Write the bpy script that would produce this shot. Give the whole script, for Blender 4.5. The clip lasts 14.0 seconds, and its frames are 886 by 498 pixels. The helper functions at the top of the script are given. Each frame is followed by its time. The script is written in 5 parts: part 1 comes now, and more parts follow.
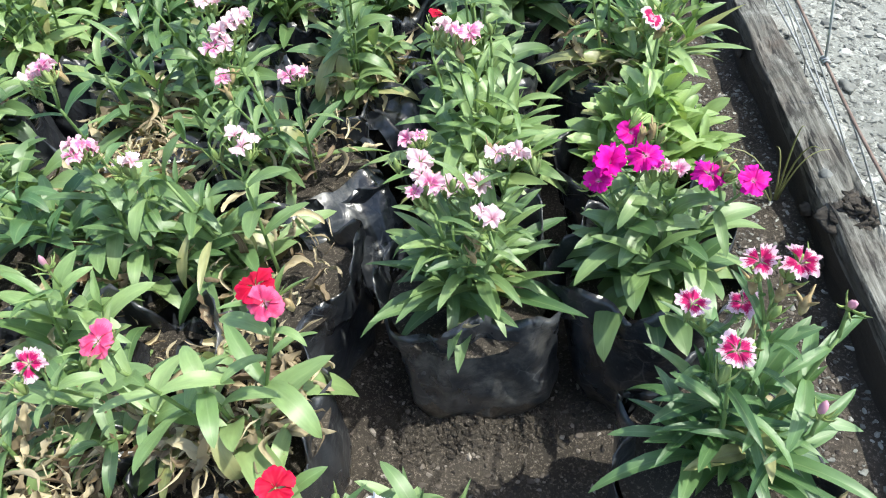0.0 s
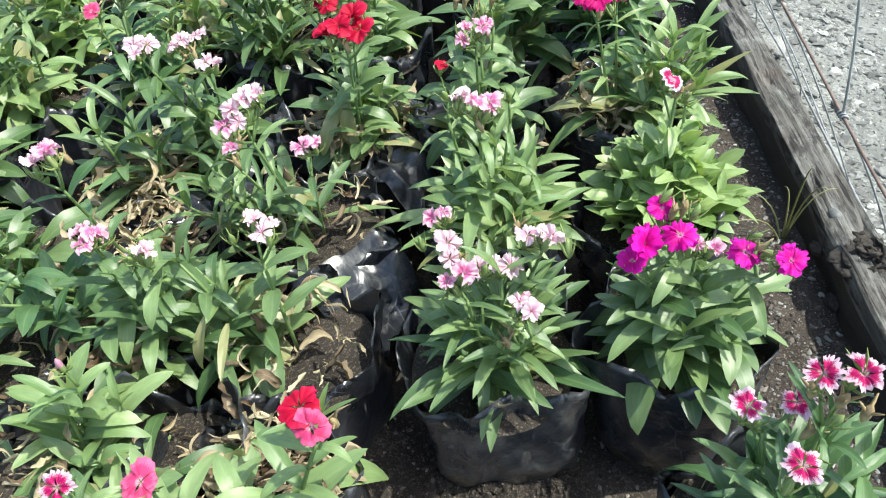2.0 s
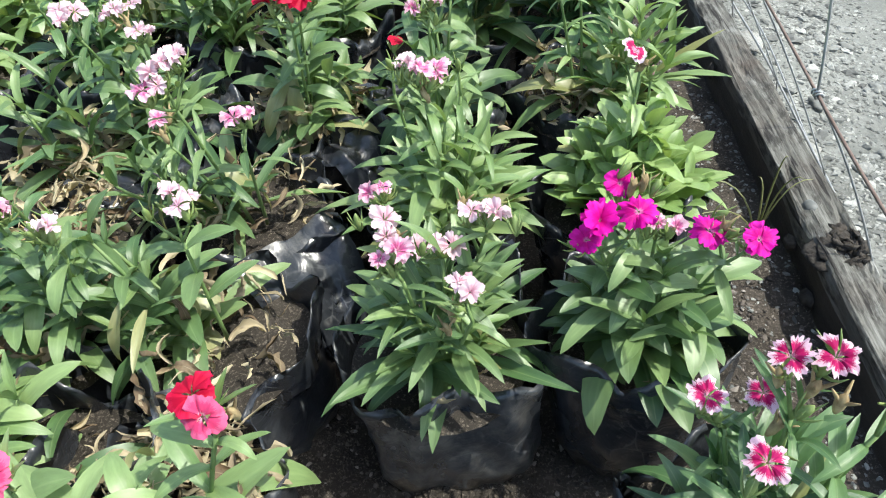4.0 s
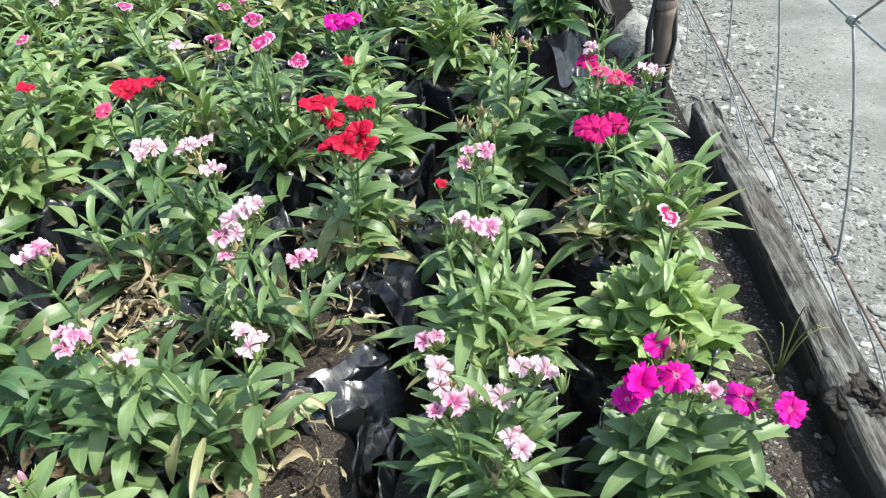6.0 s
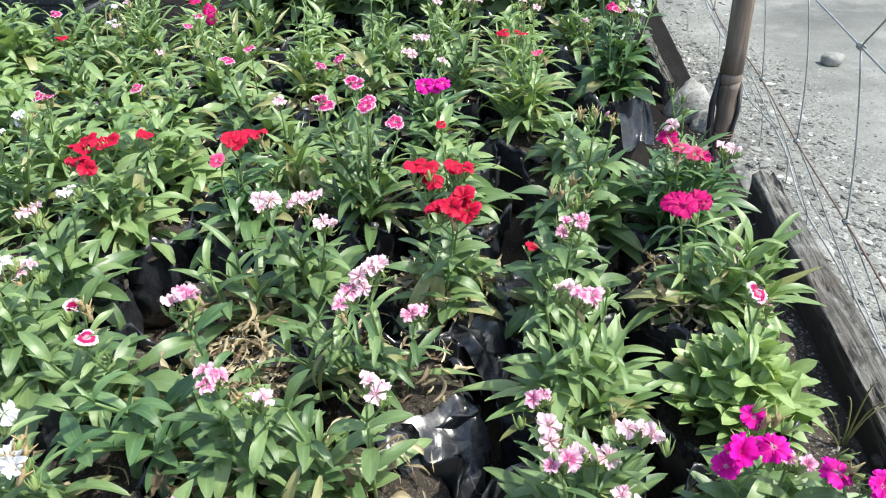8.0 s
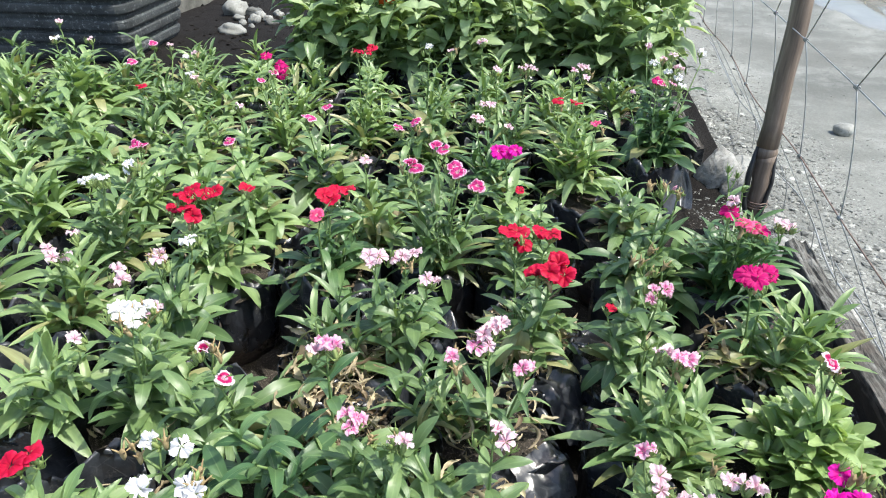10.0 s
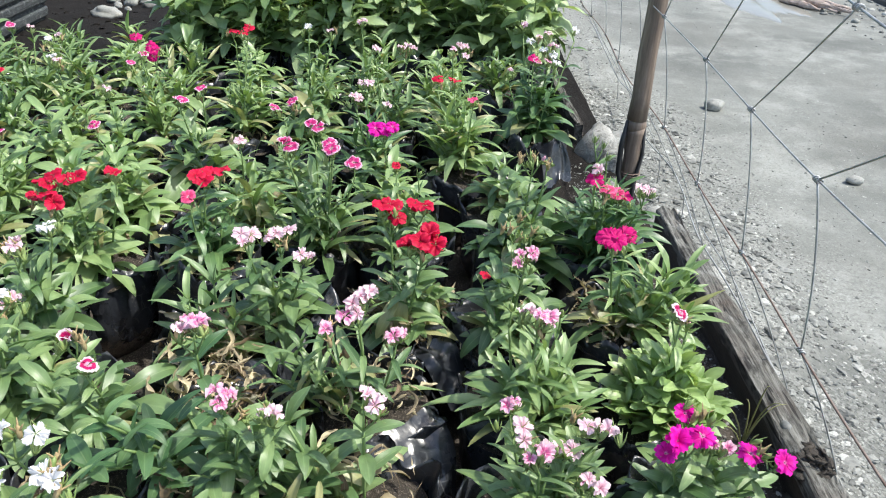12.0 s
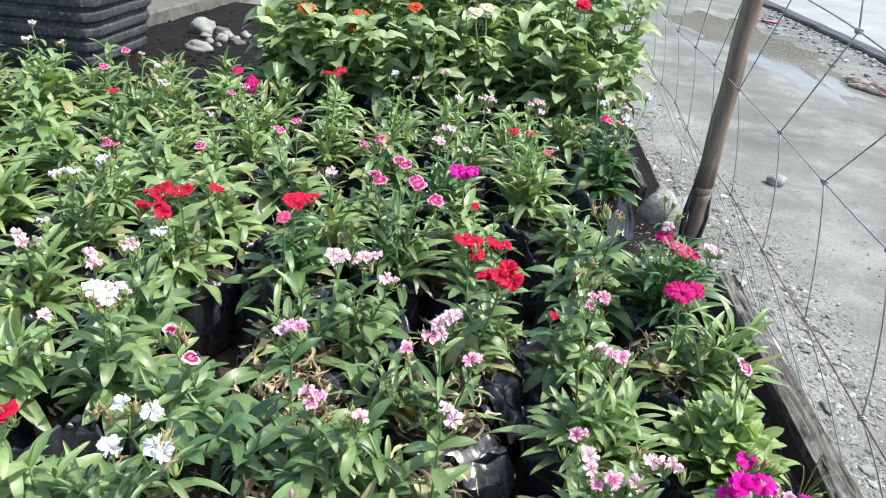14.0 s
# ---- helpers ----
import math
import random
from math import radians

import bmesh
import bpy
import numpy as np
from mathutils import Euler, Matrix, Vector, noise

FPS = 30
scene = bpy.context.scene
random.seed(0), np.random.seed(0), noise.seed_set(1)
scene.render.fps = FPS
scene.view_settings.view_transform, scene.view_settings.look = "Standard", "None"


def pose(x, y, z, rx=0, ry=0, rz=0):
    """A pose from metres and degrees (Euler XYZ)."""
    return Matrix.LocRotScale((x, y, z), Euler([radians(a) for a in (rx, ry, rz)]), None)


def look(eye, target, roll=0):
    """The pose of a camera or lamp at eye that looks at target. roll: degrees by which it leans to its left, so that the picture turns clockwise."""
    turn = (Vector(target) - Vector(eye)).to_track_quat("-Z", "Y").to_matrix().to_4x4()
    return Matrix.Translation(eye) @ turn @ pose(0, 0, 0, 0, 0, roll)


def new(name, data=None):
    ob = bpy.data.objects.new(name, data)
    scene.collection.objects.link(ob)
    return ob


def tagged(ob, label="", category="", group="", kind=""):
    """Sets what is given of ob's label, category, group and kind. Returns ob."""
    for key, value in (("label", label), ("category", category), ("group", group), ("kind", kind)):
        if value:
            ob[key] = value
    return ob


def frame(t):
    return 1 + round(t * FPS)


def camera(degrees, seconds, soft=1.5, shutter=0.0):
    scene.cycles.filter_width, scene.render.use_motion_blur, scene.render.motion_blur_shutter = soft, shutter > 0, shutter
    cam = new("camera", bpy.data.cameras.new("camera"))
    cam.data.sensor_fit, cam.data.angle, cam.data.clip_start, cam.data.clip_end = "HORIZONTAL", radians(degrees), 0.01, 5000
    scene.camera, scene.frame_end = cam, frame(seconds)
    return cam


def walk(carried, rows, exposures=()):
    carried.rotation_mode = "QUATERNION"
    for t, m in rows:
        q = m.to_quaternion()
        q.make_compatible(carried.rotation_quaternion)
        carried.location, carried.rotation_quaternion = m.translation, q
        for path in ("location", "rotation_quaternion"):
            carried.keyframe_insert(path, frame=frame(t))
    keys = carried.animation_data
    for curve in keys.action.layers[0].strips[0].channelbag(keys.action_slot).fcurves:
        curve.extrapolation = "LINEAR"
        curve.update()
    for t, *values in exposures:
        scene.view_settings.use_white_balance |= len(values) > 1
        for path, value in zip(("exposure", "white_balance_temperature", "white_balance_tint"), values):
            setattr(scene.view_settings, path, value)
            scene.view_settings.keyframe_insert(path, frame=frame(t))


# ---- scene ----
cam = camera(64.0, 14.0, soft=1.1)
LEVEL = pose(0, 0, 0, 0, 3.2, 0)  # sets the bed level
PATH = [
    (0, (0.035, 0.053, 0.678), (-0.163, 1.466, -0.724), -5.0),
    (0.5, (0.023, 0.074, 0.673), (-0.158, 1.473, -0.745), -5.1),
    (1, (0.016, 0.094, 0.671), (-0.099, 1.485, -0.762), -3.9),
    (1.5, (-0.001, 0.1, 0.692), (-0.124, 1.478, -0.752), -4.2),
    (2, (-0.011, 0.114, 0.723), (-0.141, 1.519, -0.695), -5.1),
    (2.5, (-0.006, 0.102, 0.694), (-0.185, 1.527, -0.698), -4.0),
    (2.7, (-0.001, 0.102, 0.671), (-0.185, 1.503, -0.745), -5.1),
    (4.8, (0.026, 0.154, 0.663), (-0.024, 1.641, -0.673), -1.8),
    (5, (0.018, 0.154, 0.688), (-0.062, 1.68, -0.603), -1.8),
    (5.5, (0.003, 0.144, 0.717), (-0.093, 1.715, -0.517), -0.7),
    (6, (-0.014, 0.133, 0.733), (-0.12, 1.724, -0.473), -0.8),
    (6.5, (-0.05, 0.115, 0.752), (-0.213, 1.722, -0.428), -1.2),
    (7, (-0.075, 0.103, 0.773), (-0.274, 1.731, -0.373), -0.8),
    (7.5, (-0.082, 0.101, 0.778), (-0.253, 1.745, -0.348), 0.5),
    (8, (-0.094, 0.091, 0.785), (-0.274, 1.742, -0.329), 1.0),
    (8.5, (-0.123, 0.068, 0.803), (-0.335, 1.719, -0.305), 0.7),
    (8.7, (-0.136, 0.058, 0.819), (-0.356, 1.722, -0.269), 1.7),
    (10.8, (-0.255, 0.001, 0.852), (-0.359, 1.72, -0.164), 5.3),
    (11, (-0.232, 0.0, 0.85), (-0.287, 1.716, -0.176), 5.0),
    (11.5, (-0.195, 0.0, 0.849), (-0.143, 1.712, -0.183), 4.7),
    (12, (-0.179, -0.006, 0.845), (-0.08, 1.703, -0.19), 5.8),
    (12.5, (-0.187, -0.009, 0.846), (-0.093, 1.704, -0.183), 6.3),
    (13, (-0.201, -0.015, 0.849), (-0.139, 1.699, -0.179), 5.7),
    (13.5, (-0.215, -0.032, 0.851), (-0.215, 1.681, -0.181), 5.2),
    (14, (-0.23, -0.076, 0.849), (-0.266, 1.699, -0.073), 9.0),
]
walk(cam, [(t, LEVEL @ look(eye, target, roll)) for t, eye, target, roll in PATH], exposures=((0.0, 0.38, 6560, 3), (0.5, 0.59, 6560, 3), (1.0, 0.56, 6560, 3), (1.5, 0.37, 6560, 3), (2.5, 0.30, 6560, 3), (5.0, 0.22, 6600, 4), (8.5, 0.23, 6600, 6), (11.0, 0.19, 6600, 7), (12.0, 0.16, 6600, 7), (14.0, 0.19, 6600, 8)))

# ---- light ----
world = bpy.data.worlds.new("sky")
scene.world = world
world.use_nodes = True
wn = world.node_tree
sky = wn.nodes.new("ShaderNodeTexSky")
sky.sky_type = "NISHITA"
sky.sun_disc = False
SUN_WAY = Vector((0.50, -0.04, 0.86)).normalized()  # towards the sun
sky.sun_elevation = math.asin(SUN_WAY.z)
sky.sun_rotation = math.atan2(SUN_WAY.x, SUN_WAY.y)
sky.dust_density = 2.0
wn.links.new(sky.outputs[0], wn.nodes["Background"].inputs[0])
wn.nodes["Background"].inputs[1].default_value = 0.26

sun_data = bpy.data.lights.new("sun", "SUN")
sun_data.energy = 4.8
sun_data.angle = radians(0.6)
sun_data.color = (1.0, 0.97, 0.91)
sun = new("sun", sun_data)
sun.matrix_world = look(SUN_WAY * 20, (0, 0, 0))


# ---- materials ----
def material(name):
    m = bpy.data.materials.new(name)
    m.use_nodes = True
    nt = m.node_tree
    return m, nt, nt.nodes["Principled BSDF"]


def node(nt, kind, **values):
    n = nt.nodes.new(kind)
    for key, value in values.items():
        n.inputs[key.replace("_", " ")].default_value = value
    return n


def noise_tex(nt, vector, scale, detail=5.0, rough=0.6, stretch=None):
    n = node(nt, "ShaderNodeTexNoise", Scale=scale, Detail=detail, Roughness=rough)
    if vector is not None:
        if stretch:
            mp = nt.nodes.new("ShaderNodeMapping")
            mp.inputs["Scale"].default_value = stretch
            nt.links.new(vector, mp.inputs[0])
            vector = mp.outputs[0]
        nt.links.new(vector, n.inputs["Vector"])
    return n.outputs["Fac"]


def ramp(nt, fac, *stops):
    r = nt.nodes.new("ShaderNodeValToRGB")
    while len(r.color_ramp.elements) < len(stops):
        r.color_ramp.elements.new(0.5)
    for e, (place, colour) in zip(r.color_ramp.elements, stops):
        e.position = place
        e.color = (*colour, 1)
    nt.links.new(fac, r.inputs[0])
    return r.outputs[0]


def mix(nt, fac, a, b, blend="MIX"):
    m = nt.nodes.new("ShaderNodeMix")
    m.data_type, m.blend_type = "RGBA", blend
    for socket, value in ((m.inputs[0], fac), (m.inputs[6], a), (m.inputs[7], b)):
        if isinstance(value, (int, float)):
            socket.default_value = value
        elif isinstance(value, tuple):
            socket.default_value = (*value, 1)
        else:
            nt.links.new(value, socket)
    return m.outputs[2]


def bump(nt, bsdf, height, strength, distance):
    b = node(nt, "ShaderNodeBump", Strength=strength, Distance=distance)
    nt.links.new(height, b.inputs["Height"])
    nt.links.new(b.outputs[0], bsdf.inputs["Normal"])
    return b


def coords(nt, which="Object"):
    return nt.nodes.new("ShaderNodeTexCoord").outputs[which]


def generic(name, a, b, scale, rough, bump_scale=0, bump_strength=0.4, bump_dist=0.002, stretch=None, c=None, which="Object", metal=0.0):
    """Two or three tones in noise at two scales, and fine relief."""
    m, nt, p = material(name)
    v = coords(nt, which)
    big = noise_tex(nt, v, scale, 6, 0.65, stretch)
    col = ramp(nt, big, (0.3, a), (0.7, b))
    fine = noise_tex(nt, v, scale * 7, 4, 0.7, stretch)
    if c:
        col = mix(nt, ramp(nt, fine, (0.55, (0, 0, 0)), (0.7, (1, 1, 1))), col, c)
    nt.links.new(col, p.inputs["Base Color"])
    p.inputs["Roughness"].default_value = rough
    p.inputs["Metallic"].default_value = metal
    if bump_scale:
        bump(nt, p, noise_tex(nt, v, bump_scale, 6, 0.7, stretch), bump_strength, bump_dist)
    return m


def leaf_material(name, dark, light, rib, island=False, gloss=0.40, through_share=0.30):
    m, nt, p = material(name)
    uv = coords(nt, "UV")
    sep = nt.nodes.new("ShaderNodeSeparateXYZ")
    nt.links.new(uv, sep.inputs[0])
    if island:
        rnd = nt.nodes.new("ShaderNodeNewGeometry").outputs["Random Per Island"]
    else:
        rnd = nt.nodes.new("ShaderNodeObjectInfo").outputs["Random"]
    col = ramp(nt, rnd, (0.05, dark), (0.95, light))
    patch = noise_tex(nt, uv, 3.0, 4, 0.6)
    col = mix(nt, 0.5, col, ramp(nt, patch, (0.35, (0.5, 0.5, 0.5)), (0.7, (1.0, 1.0, 1.0))), "MULTIPLY")
    # pale midrib
    d = nt.nodes.new("ShaderNodeMath")
    d.operation = "SUBTRACT"
    nt.links.new(sep.outputs[1], d.inputs[0])
    d.inputs[1].default_value = 0.5
    ab = nt.nodes.new("ShaderNodeMath")
    ab.operation = "ABSOLUTE"
    nt.links.new(d.outputs[0], ab.inputs[0])
    col = mix(nt, ramp(nt, ab.outputs[0], (0.012, (0.28, 0.28, 0.28)), (0.05, (0, 0, 0))), col, rib)
    nt.links.new(col, p.inputs["Base Color"])
    p.inputs["Roughness"].default_value = gloss
    p.inputs["Specular IOR Level"].default_value = 0.85
    veins = noise_tex(nt, uv, 14.0, 3, 0.6, (0.5, 4.0, 1.0))
    bump(nt, p, veins, 0.25, 0.0006)
    t = nt.nodes.new("ShaderNodeBsdfTranslucent")
    nt.links.new(mix(nt, 1.0, col, (1.0, 1.0, 0.5), "MULTIPLY"), t.inputs[0])
    ms = nt.nodes.new("ShaderNodeMixShader")
    ms.inputs[0].default_value = through_share
    nt.links.new(p.outputs[0], ms.inputs[1])
    nt.links.new(t.outputs[0], ms.inputs[2])
    nt.links.new(ms.outputs[0], nt.nodes["Material Output"].inputs[0])
    return m


def petal_material(name, eye, body, edge, eye_at=0.25, edge_at=0.85, streak=0.25):
    """Colour from the throat to the fringe of the petal, with ragged bounds."""
    m, nt, p = material(name)
    uv = coords(nt, "UV")
    sep = nt.nodes.new("ShaderNodeSeparateXYZ")
    nt.links.new(uv, sep.inputs[0])
    n = noise_tex(nt, uv, 9.0, 3, 0.6, (0.6, 3.0, 1.0))
    add = nt.nodes.new("ShaderNodeMath")
    add.operation = "MULTIPLY_ADD"
    nt.links.new(n, add.inputs[0])
    add.inputs[1].default_value = streak
    nt.links.new(sep.outputs[0], add.inputs[2])
    sub = nt.nodes.new("ShaderNodeMath")
    sub.operation = "SUBTRACT"
    nt.links.new(add.outputs[0], sub.inputs[0])
    sub.inputs[1].default_value = streak * 0.5
    col = ramp(nt, sub.outputs[0], (max(eye_at - 0.06, 0.0), eye), (eye_at + 0.06, body), (edge_at - 0.07, body), (min(edge_at + 0.06, 1.0), edge))
    rnd = nt.nodes.new("ShaderNodeObjectInfo").outputs["Random"]
    col = mix(nt, 1.0, col, ramp(nt, rnd, (0.0, (0.8, 0.8, 0.8)), (1.0, (1, 1, 1))), "MULTIPLY")
    nt.links.new(col, p.inputs["Base Color"])
    p.inputs["Roughness"].default_value = 0.6
    p.inputs["Specular IOR Level"].default_value = 0.25
    bump(nt, p, n, 0.3, 0.0005)
    t = nt.nodes.new("ShaderNodeBsdfTranslucent")
    nt.links.new(col, t.inputs[0])
    ms = nt.nodes.new("ShaderNodeMixShader")
    ms.inputs[0].default_value = 0.25
    nt.links.new(p.outputs[0], ms.inputs[1])
    nt.links.new(t.outputs[0], ms.inputs[2])
    nt.links.new(ms.outputs[0], nt.nodes["Material Output"].inputs[0])
    return m


def plastic_material(name="black_bag_film", soiled=0.0):
    m, nt, p = material(name)
    v = coords(nt)
    dust = noise_tex(nt, v, 16, 8, 0.75)
    film = ramp(nt, dust, (0.40 - soiled, (0.016, 0.018, 0.023)), (0.58 - soiled, (0.036, 0.040, 0.047)), (0.76 - soiled, (0.15, 0.145, 0.135)))
    sep = nt.nodes.new("ShaderNodeSeparateXYZ")
    nt.links.new(v, sep.inputs[0])
    cling = nt.nodes.new("ShaderNodeMath")
    cling.operation = "MULTIPLY_ADD"
    nt.links.new(noise_tex(nt, v, 22, 5, 0.7), cling.inputs[0])
    cling.inputs[1].default_value = 0.13
    cling.inputs[2].default_value = -0.026
    above = nt.nodes.new("ShaderNodeMath")
    above.operation = "LESS_THAN"
    nt.links.new(sep.outputs[2], above.inputs[0])
    nt.links.new(cling.outputs[0], above.inputs[1])
    speck = ramp(nt, noise_tex(nt, v, 75, 6, 0.8), (0.56, (0, 0, 0)), (0.68, (0.8, 0.8, 0.8)))
    film = mix(nt, mix(nt, 1.0, speck, ramp(nt, noise_tex(nt, v, 11, 4, 0.6), (0.45, (0, 0, 0)), (0.62, (1, 1, 1))), "MULTIPLY"), film, (0.21, 0.20, 0.185))
    worn = node(nt, "ShaderNodeTexVoronoi", Scale=34.0, Randomness=1.0)
    worn.feature = "DISTANCE_TO_EDGE"
    nt.links.new(v, worn.inputs["Vector"])
    lines = ramp(nt, worn.outputs["Distance"], (0.0, (0.5, 0.5, 0.5)), (0.035, (0, 0, 0)))
    film = mix(nt, mix(nt, 1.0, lines, ramp(nt, noise_tex(nt, v, 26, 4, 0.6), (0.50, (0, 0, 0)), (0.64, (1, 1, 1))), "MULTIPLY"), film, (0.20, 0.20, 0.20))
    grit = ramp(nt, noise_tex(nt, v, 160, 5, 0.75), (0.4, (0.030, 0.023, 0.018)), (0.65, (0.13, 0.105, 0.085)))
    nt.links.new(mix(nt, above.outputs[0], film, grit), p.inputs["Base Color"])
    nt.links.new(ramp(nt, noise_tex(nt, v, 9, 4), (0.3, (0.22, 0.22, 0.22)), (0.75, (0.45, 0.45, 0.45))), p.inputs["Roughness"])
    p.inputs["Coat Weight"].default_value = 0.5
    p.inputs["Coat Roughness"].default_value = 0.20
    crease = node(nt, "ShaderNodeTexNoise", Scale=15.0, Detail=3.0, Roughness=0.5, Distortion=1.8)
    nt.links.new(v, crease.inputs["Vector"])
    wrinkle = noise_tex(nt, v, 46, 4, 0.6, (1.6, 1.6, 0.55))
    height = nt.nodes.new("ShaderNodeMath")
    height.operation = "MULTIPLY_ADD"
    nt.links.new(wrinkle, height.inputs[0])
    height.inputs[1].default_value = 0.22
    nt.links.new(crease.outputs["Fac"], height.inputs[2])
    bump(nt, p, height.outputs[0], 0.6, 0.006)
    return m


def soil_material():
    m, nt, p = material("dark_soil")
    v = coords(nt)
    a = noise_tex(nt, v, 9, 6, 0.65)
    b = noise_tex(nt, v, 300, 5, 0.8)
    col = ramp(nt, a, (0.3, (0.036, 0.031, 0.026)), (0.72, (0.098, 0.084, 0.071)))
    col = mix(nt, ramp(nt, b, (0.53, (0, 0, 0)), (0.66, (1, 1, 1))), col, (0.24, 0.205, 0.170))
    # blacker towards the back: damp soil, and shade near the boulders painted in
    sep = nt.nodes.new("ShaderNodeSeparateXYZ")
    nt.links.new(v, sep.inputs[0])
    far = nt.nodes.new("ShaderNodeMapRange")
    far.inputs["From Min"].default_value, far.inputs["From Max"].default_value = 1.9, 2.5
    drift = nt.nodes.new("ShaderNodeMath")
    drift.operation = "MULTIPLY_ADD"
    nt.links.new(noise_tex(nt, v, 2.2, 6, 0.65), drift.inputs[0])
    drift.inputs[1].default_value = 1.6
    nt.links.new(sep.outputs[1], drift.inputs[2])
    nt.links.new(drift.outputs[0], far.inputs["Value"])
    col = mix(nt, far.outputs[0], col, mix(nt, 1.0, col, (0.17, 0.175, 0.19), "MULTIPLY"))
    nt.links.new(col, p.inputs["Base Color"])
    p.inputs["Roughness"].default_value = 0.95
    p.inputs["Specular IOR Level"].default_value = 0.15
    bump(nt, p, b, 0.9, 0.004)
    return m


def gravel_material():
    m, nt, p = material("grey_gravel_dust")
    v = coords(nt)
    big = noise_tex(nt, v, 1.4, 8, 0.62)
    fine = noise_tex(nt, v, 90, 6, 0.75)
    col = ramp(nt, big, (0.32, (0.100, 0.104, 0.094)), (0.5, (0.163, 0.168, 0.152)), (0.72, (0.232, 0.238, 0.217)))
    patch = noise_tex(nt, v, 3.3, 9, 0.68)
    col = mix(nt, ramp(nt, patch, (0.46, (0, 0, 0)), (0.66, (0.75, 0.75, 0.75))), col, (0.32, 0.325, 0.298))
    damp = noise_tex(nt, v, 0.8, 7, 0.6, (1.0, 1.6, 1.0))
    col = mix(nt, ramp(nt, damp, (0.47, (0, 0, 0)), (0.62, (0.62, 0.62, 0.62))), col, (0.128, 0.128, 0.113))
    col = mix(nt, ramp(nt, fine, (0.36, (0.6, 0.6, 0.6)), (0.5, (0, 0, 0))), col, (0.115, 0.118, 0.107))
    col = mix(nt, ramp(nt, fine, (0.60, (0, 0, 0)), (0.72, (0.65, 0.65, 0.65))), col, (0.34, 0.347, 0.32))
    grit = node(nt, "ShaderNodeTexVoronoi", Scale=210.0, Randomness=1.0)
    nt.links.new(v, grit.inputs["Vector"])
    cell = nt.nodes.new("ShaderNodeSeparateColor")
    nt.links.new(grit.outputs["Color"], cell.inputs[0])
    patchy = ramp(nt, noise_tex(nt, v, 5, 6, 0.7), (0.42, (0, 0, 0)), (0.62, (0.75, 0.75, 0.75)))
    sep = nt.nodes.new("ShaderNodeSeparateXYZ")
    nt.links.new(v, sep.inputs[0])
    spill = nt.nodes.new("ShaderNodeMapRange")
    spill.inputs["From Min"].default_value, spill.inputs["From Max"].default_value = 1.15, 0.75
    nt.links.new(sep.outputs[0], spill.inputs["Value"])
    patchy = mix(nt, 1.0, patchy, spill.outputs[0], "MULTIPLY")
    col = mix(nt, patchy, col, ramp(nt, cell.outputs[0], (0.1, (0.085, 0.087, 0.078)), (0.6, (0.19, 0.193, 0.176)), (0.95, (0.40, 0.405, 0.375))))
    nt.links.new(col, p.inputs["Base Color"])
    p.inputs["Roughness"].default_value = 0.85
    bump(nt, p, fine, 0.55, 0.004)
    return m


def stone_material(name, island):
    m, nt, p = material(name)
    v = coords(nt)
    rnd = nt.nodes.new("ShaderNodeNewGeometry").outputs["Random Per Island"] if island else nt.nodes.new("ShaderNodeObjectInfo").outputs["Random"]
    col = ramp(nt, rnd, (0.0, (0.10, 0.102, 0.095)), (0.35, (0.19, 0.193, 0.178)), (0.75, (0.28, 0.285, 0.262)), (1.0, (0.52, 0.52, 0.48)))
    sp = noise_tex(nt, v, 120, 5, 0.7)
    col = mix(nt, 0.7, col, ramp(nt, sp, (0.35, (0.55, 0.55, 0.55)), (0.65, (1.0, 1.0, 1.0))), "MULTIPLY")
    nt.links.new(col, p.inputs["Base Color"])
    p.inputs["Roughness"].default_value = 0.75
    bump(nt, p, sp, 0.4, 0.002)
    return m


def plank_material():
    m, nt, p = material("weathered_plank")
    v = coords(nt)
    grain = noise_tex(nt, v, 7, 9, 0.75, (9.0, 1.3, 9.0))
    blot = noise_tex(nt, v, 7, 5, 0.6)
    col = ramp(nt, grain, (0.30, (0.046, 0.043, 0.037)), (0.52, (0.138, 0.134, 0.118)), (0.74, (0.285, 0.287, 0.262)))
    col = mix(nt, ramp(nt, blot, (0.48, (0, 0, 0)), (0.70, (0.75, 0.75, 0.75))), col, (0.085, 0.062, 0.048))
    pale = noise_tex(nt, v, 11, 6, 0.7)
    col = mix(nt, ramp(nt, pale, (0.55, (0, 0, 0)), (0.75, (0.55, 0.55, 0.55))), col, (0.42, 0.425, 0.40))
    fleck = noise_tex(nt, v, 30, 7, 0.72, (2.6, 0.7, 2.6))
    col = mix(nt, ramp(nt, fleck, (0.40, (0.85, 0.85, 0.85)), (0.50, (0, 0, 0))), col, (0.030, 0.027, 0.023))
    crack = noise_tex(nt, v, 6, 6, 0.6, (18.0, 1.5, 18.0))
    col = mix(nt, ramp(nt, crack, (0.36, (1, 1, 1)), (0.43, (0, 0, 0))), col, (0.02, 0.017, 0.015))
    nt.links.new(col, p.inputs["Base Color"])
    p.inputs["Roughness"].default_value = 0.85
    bump(nt, p, crack, 0.8, 0.006)
    return m


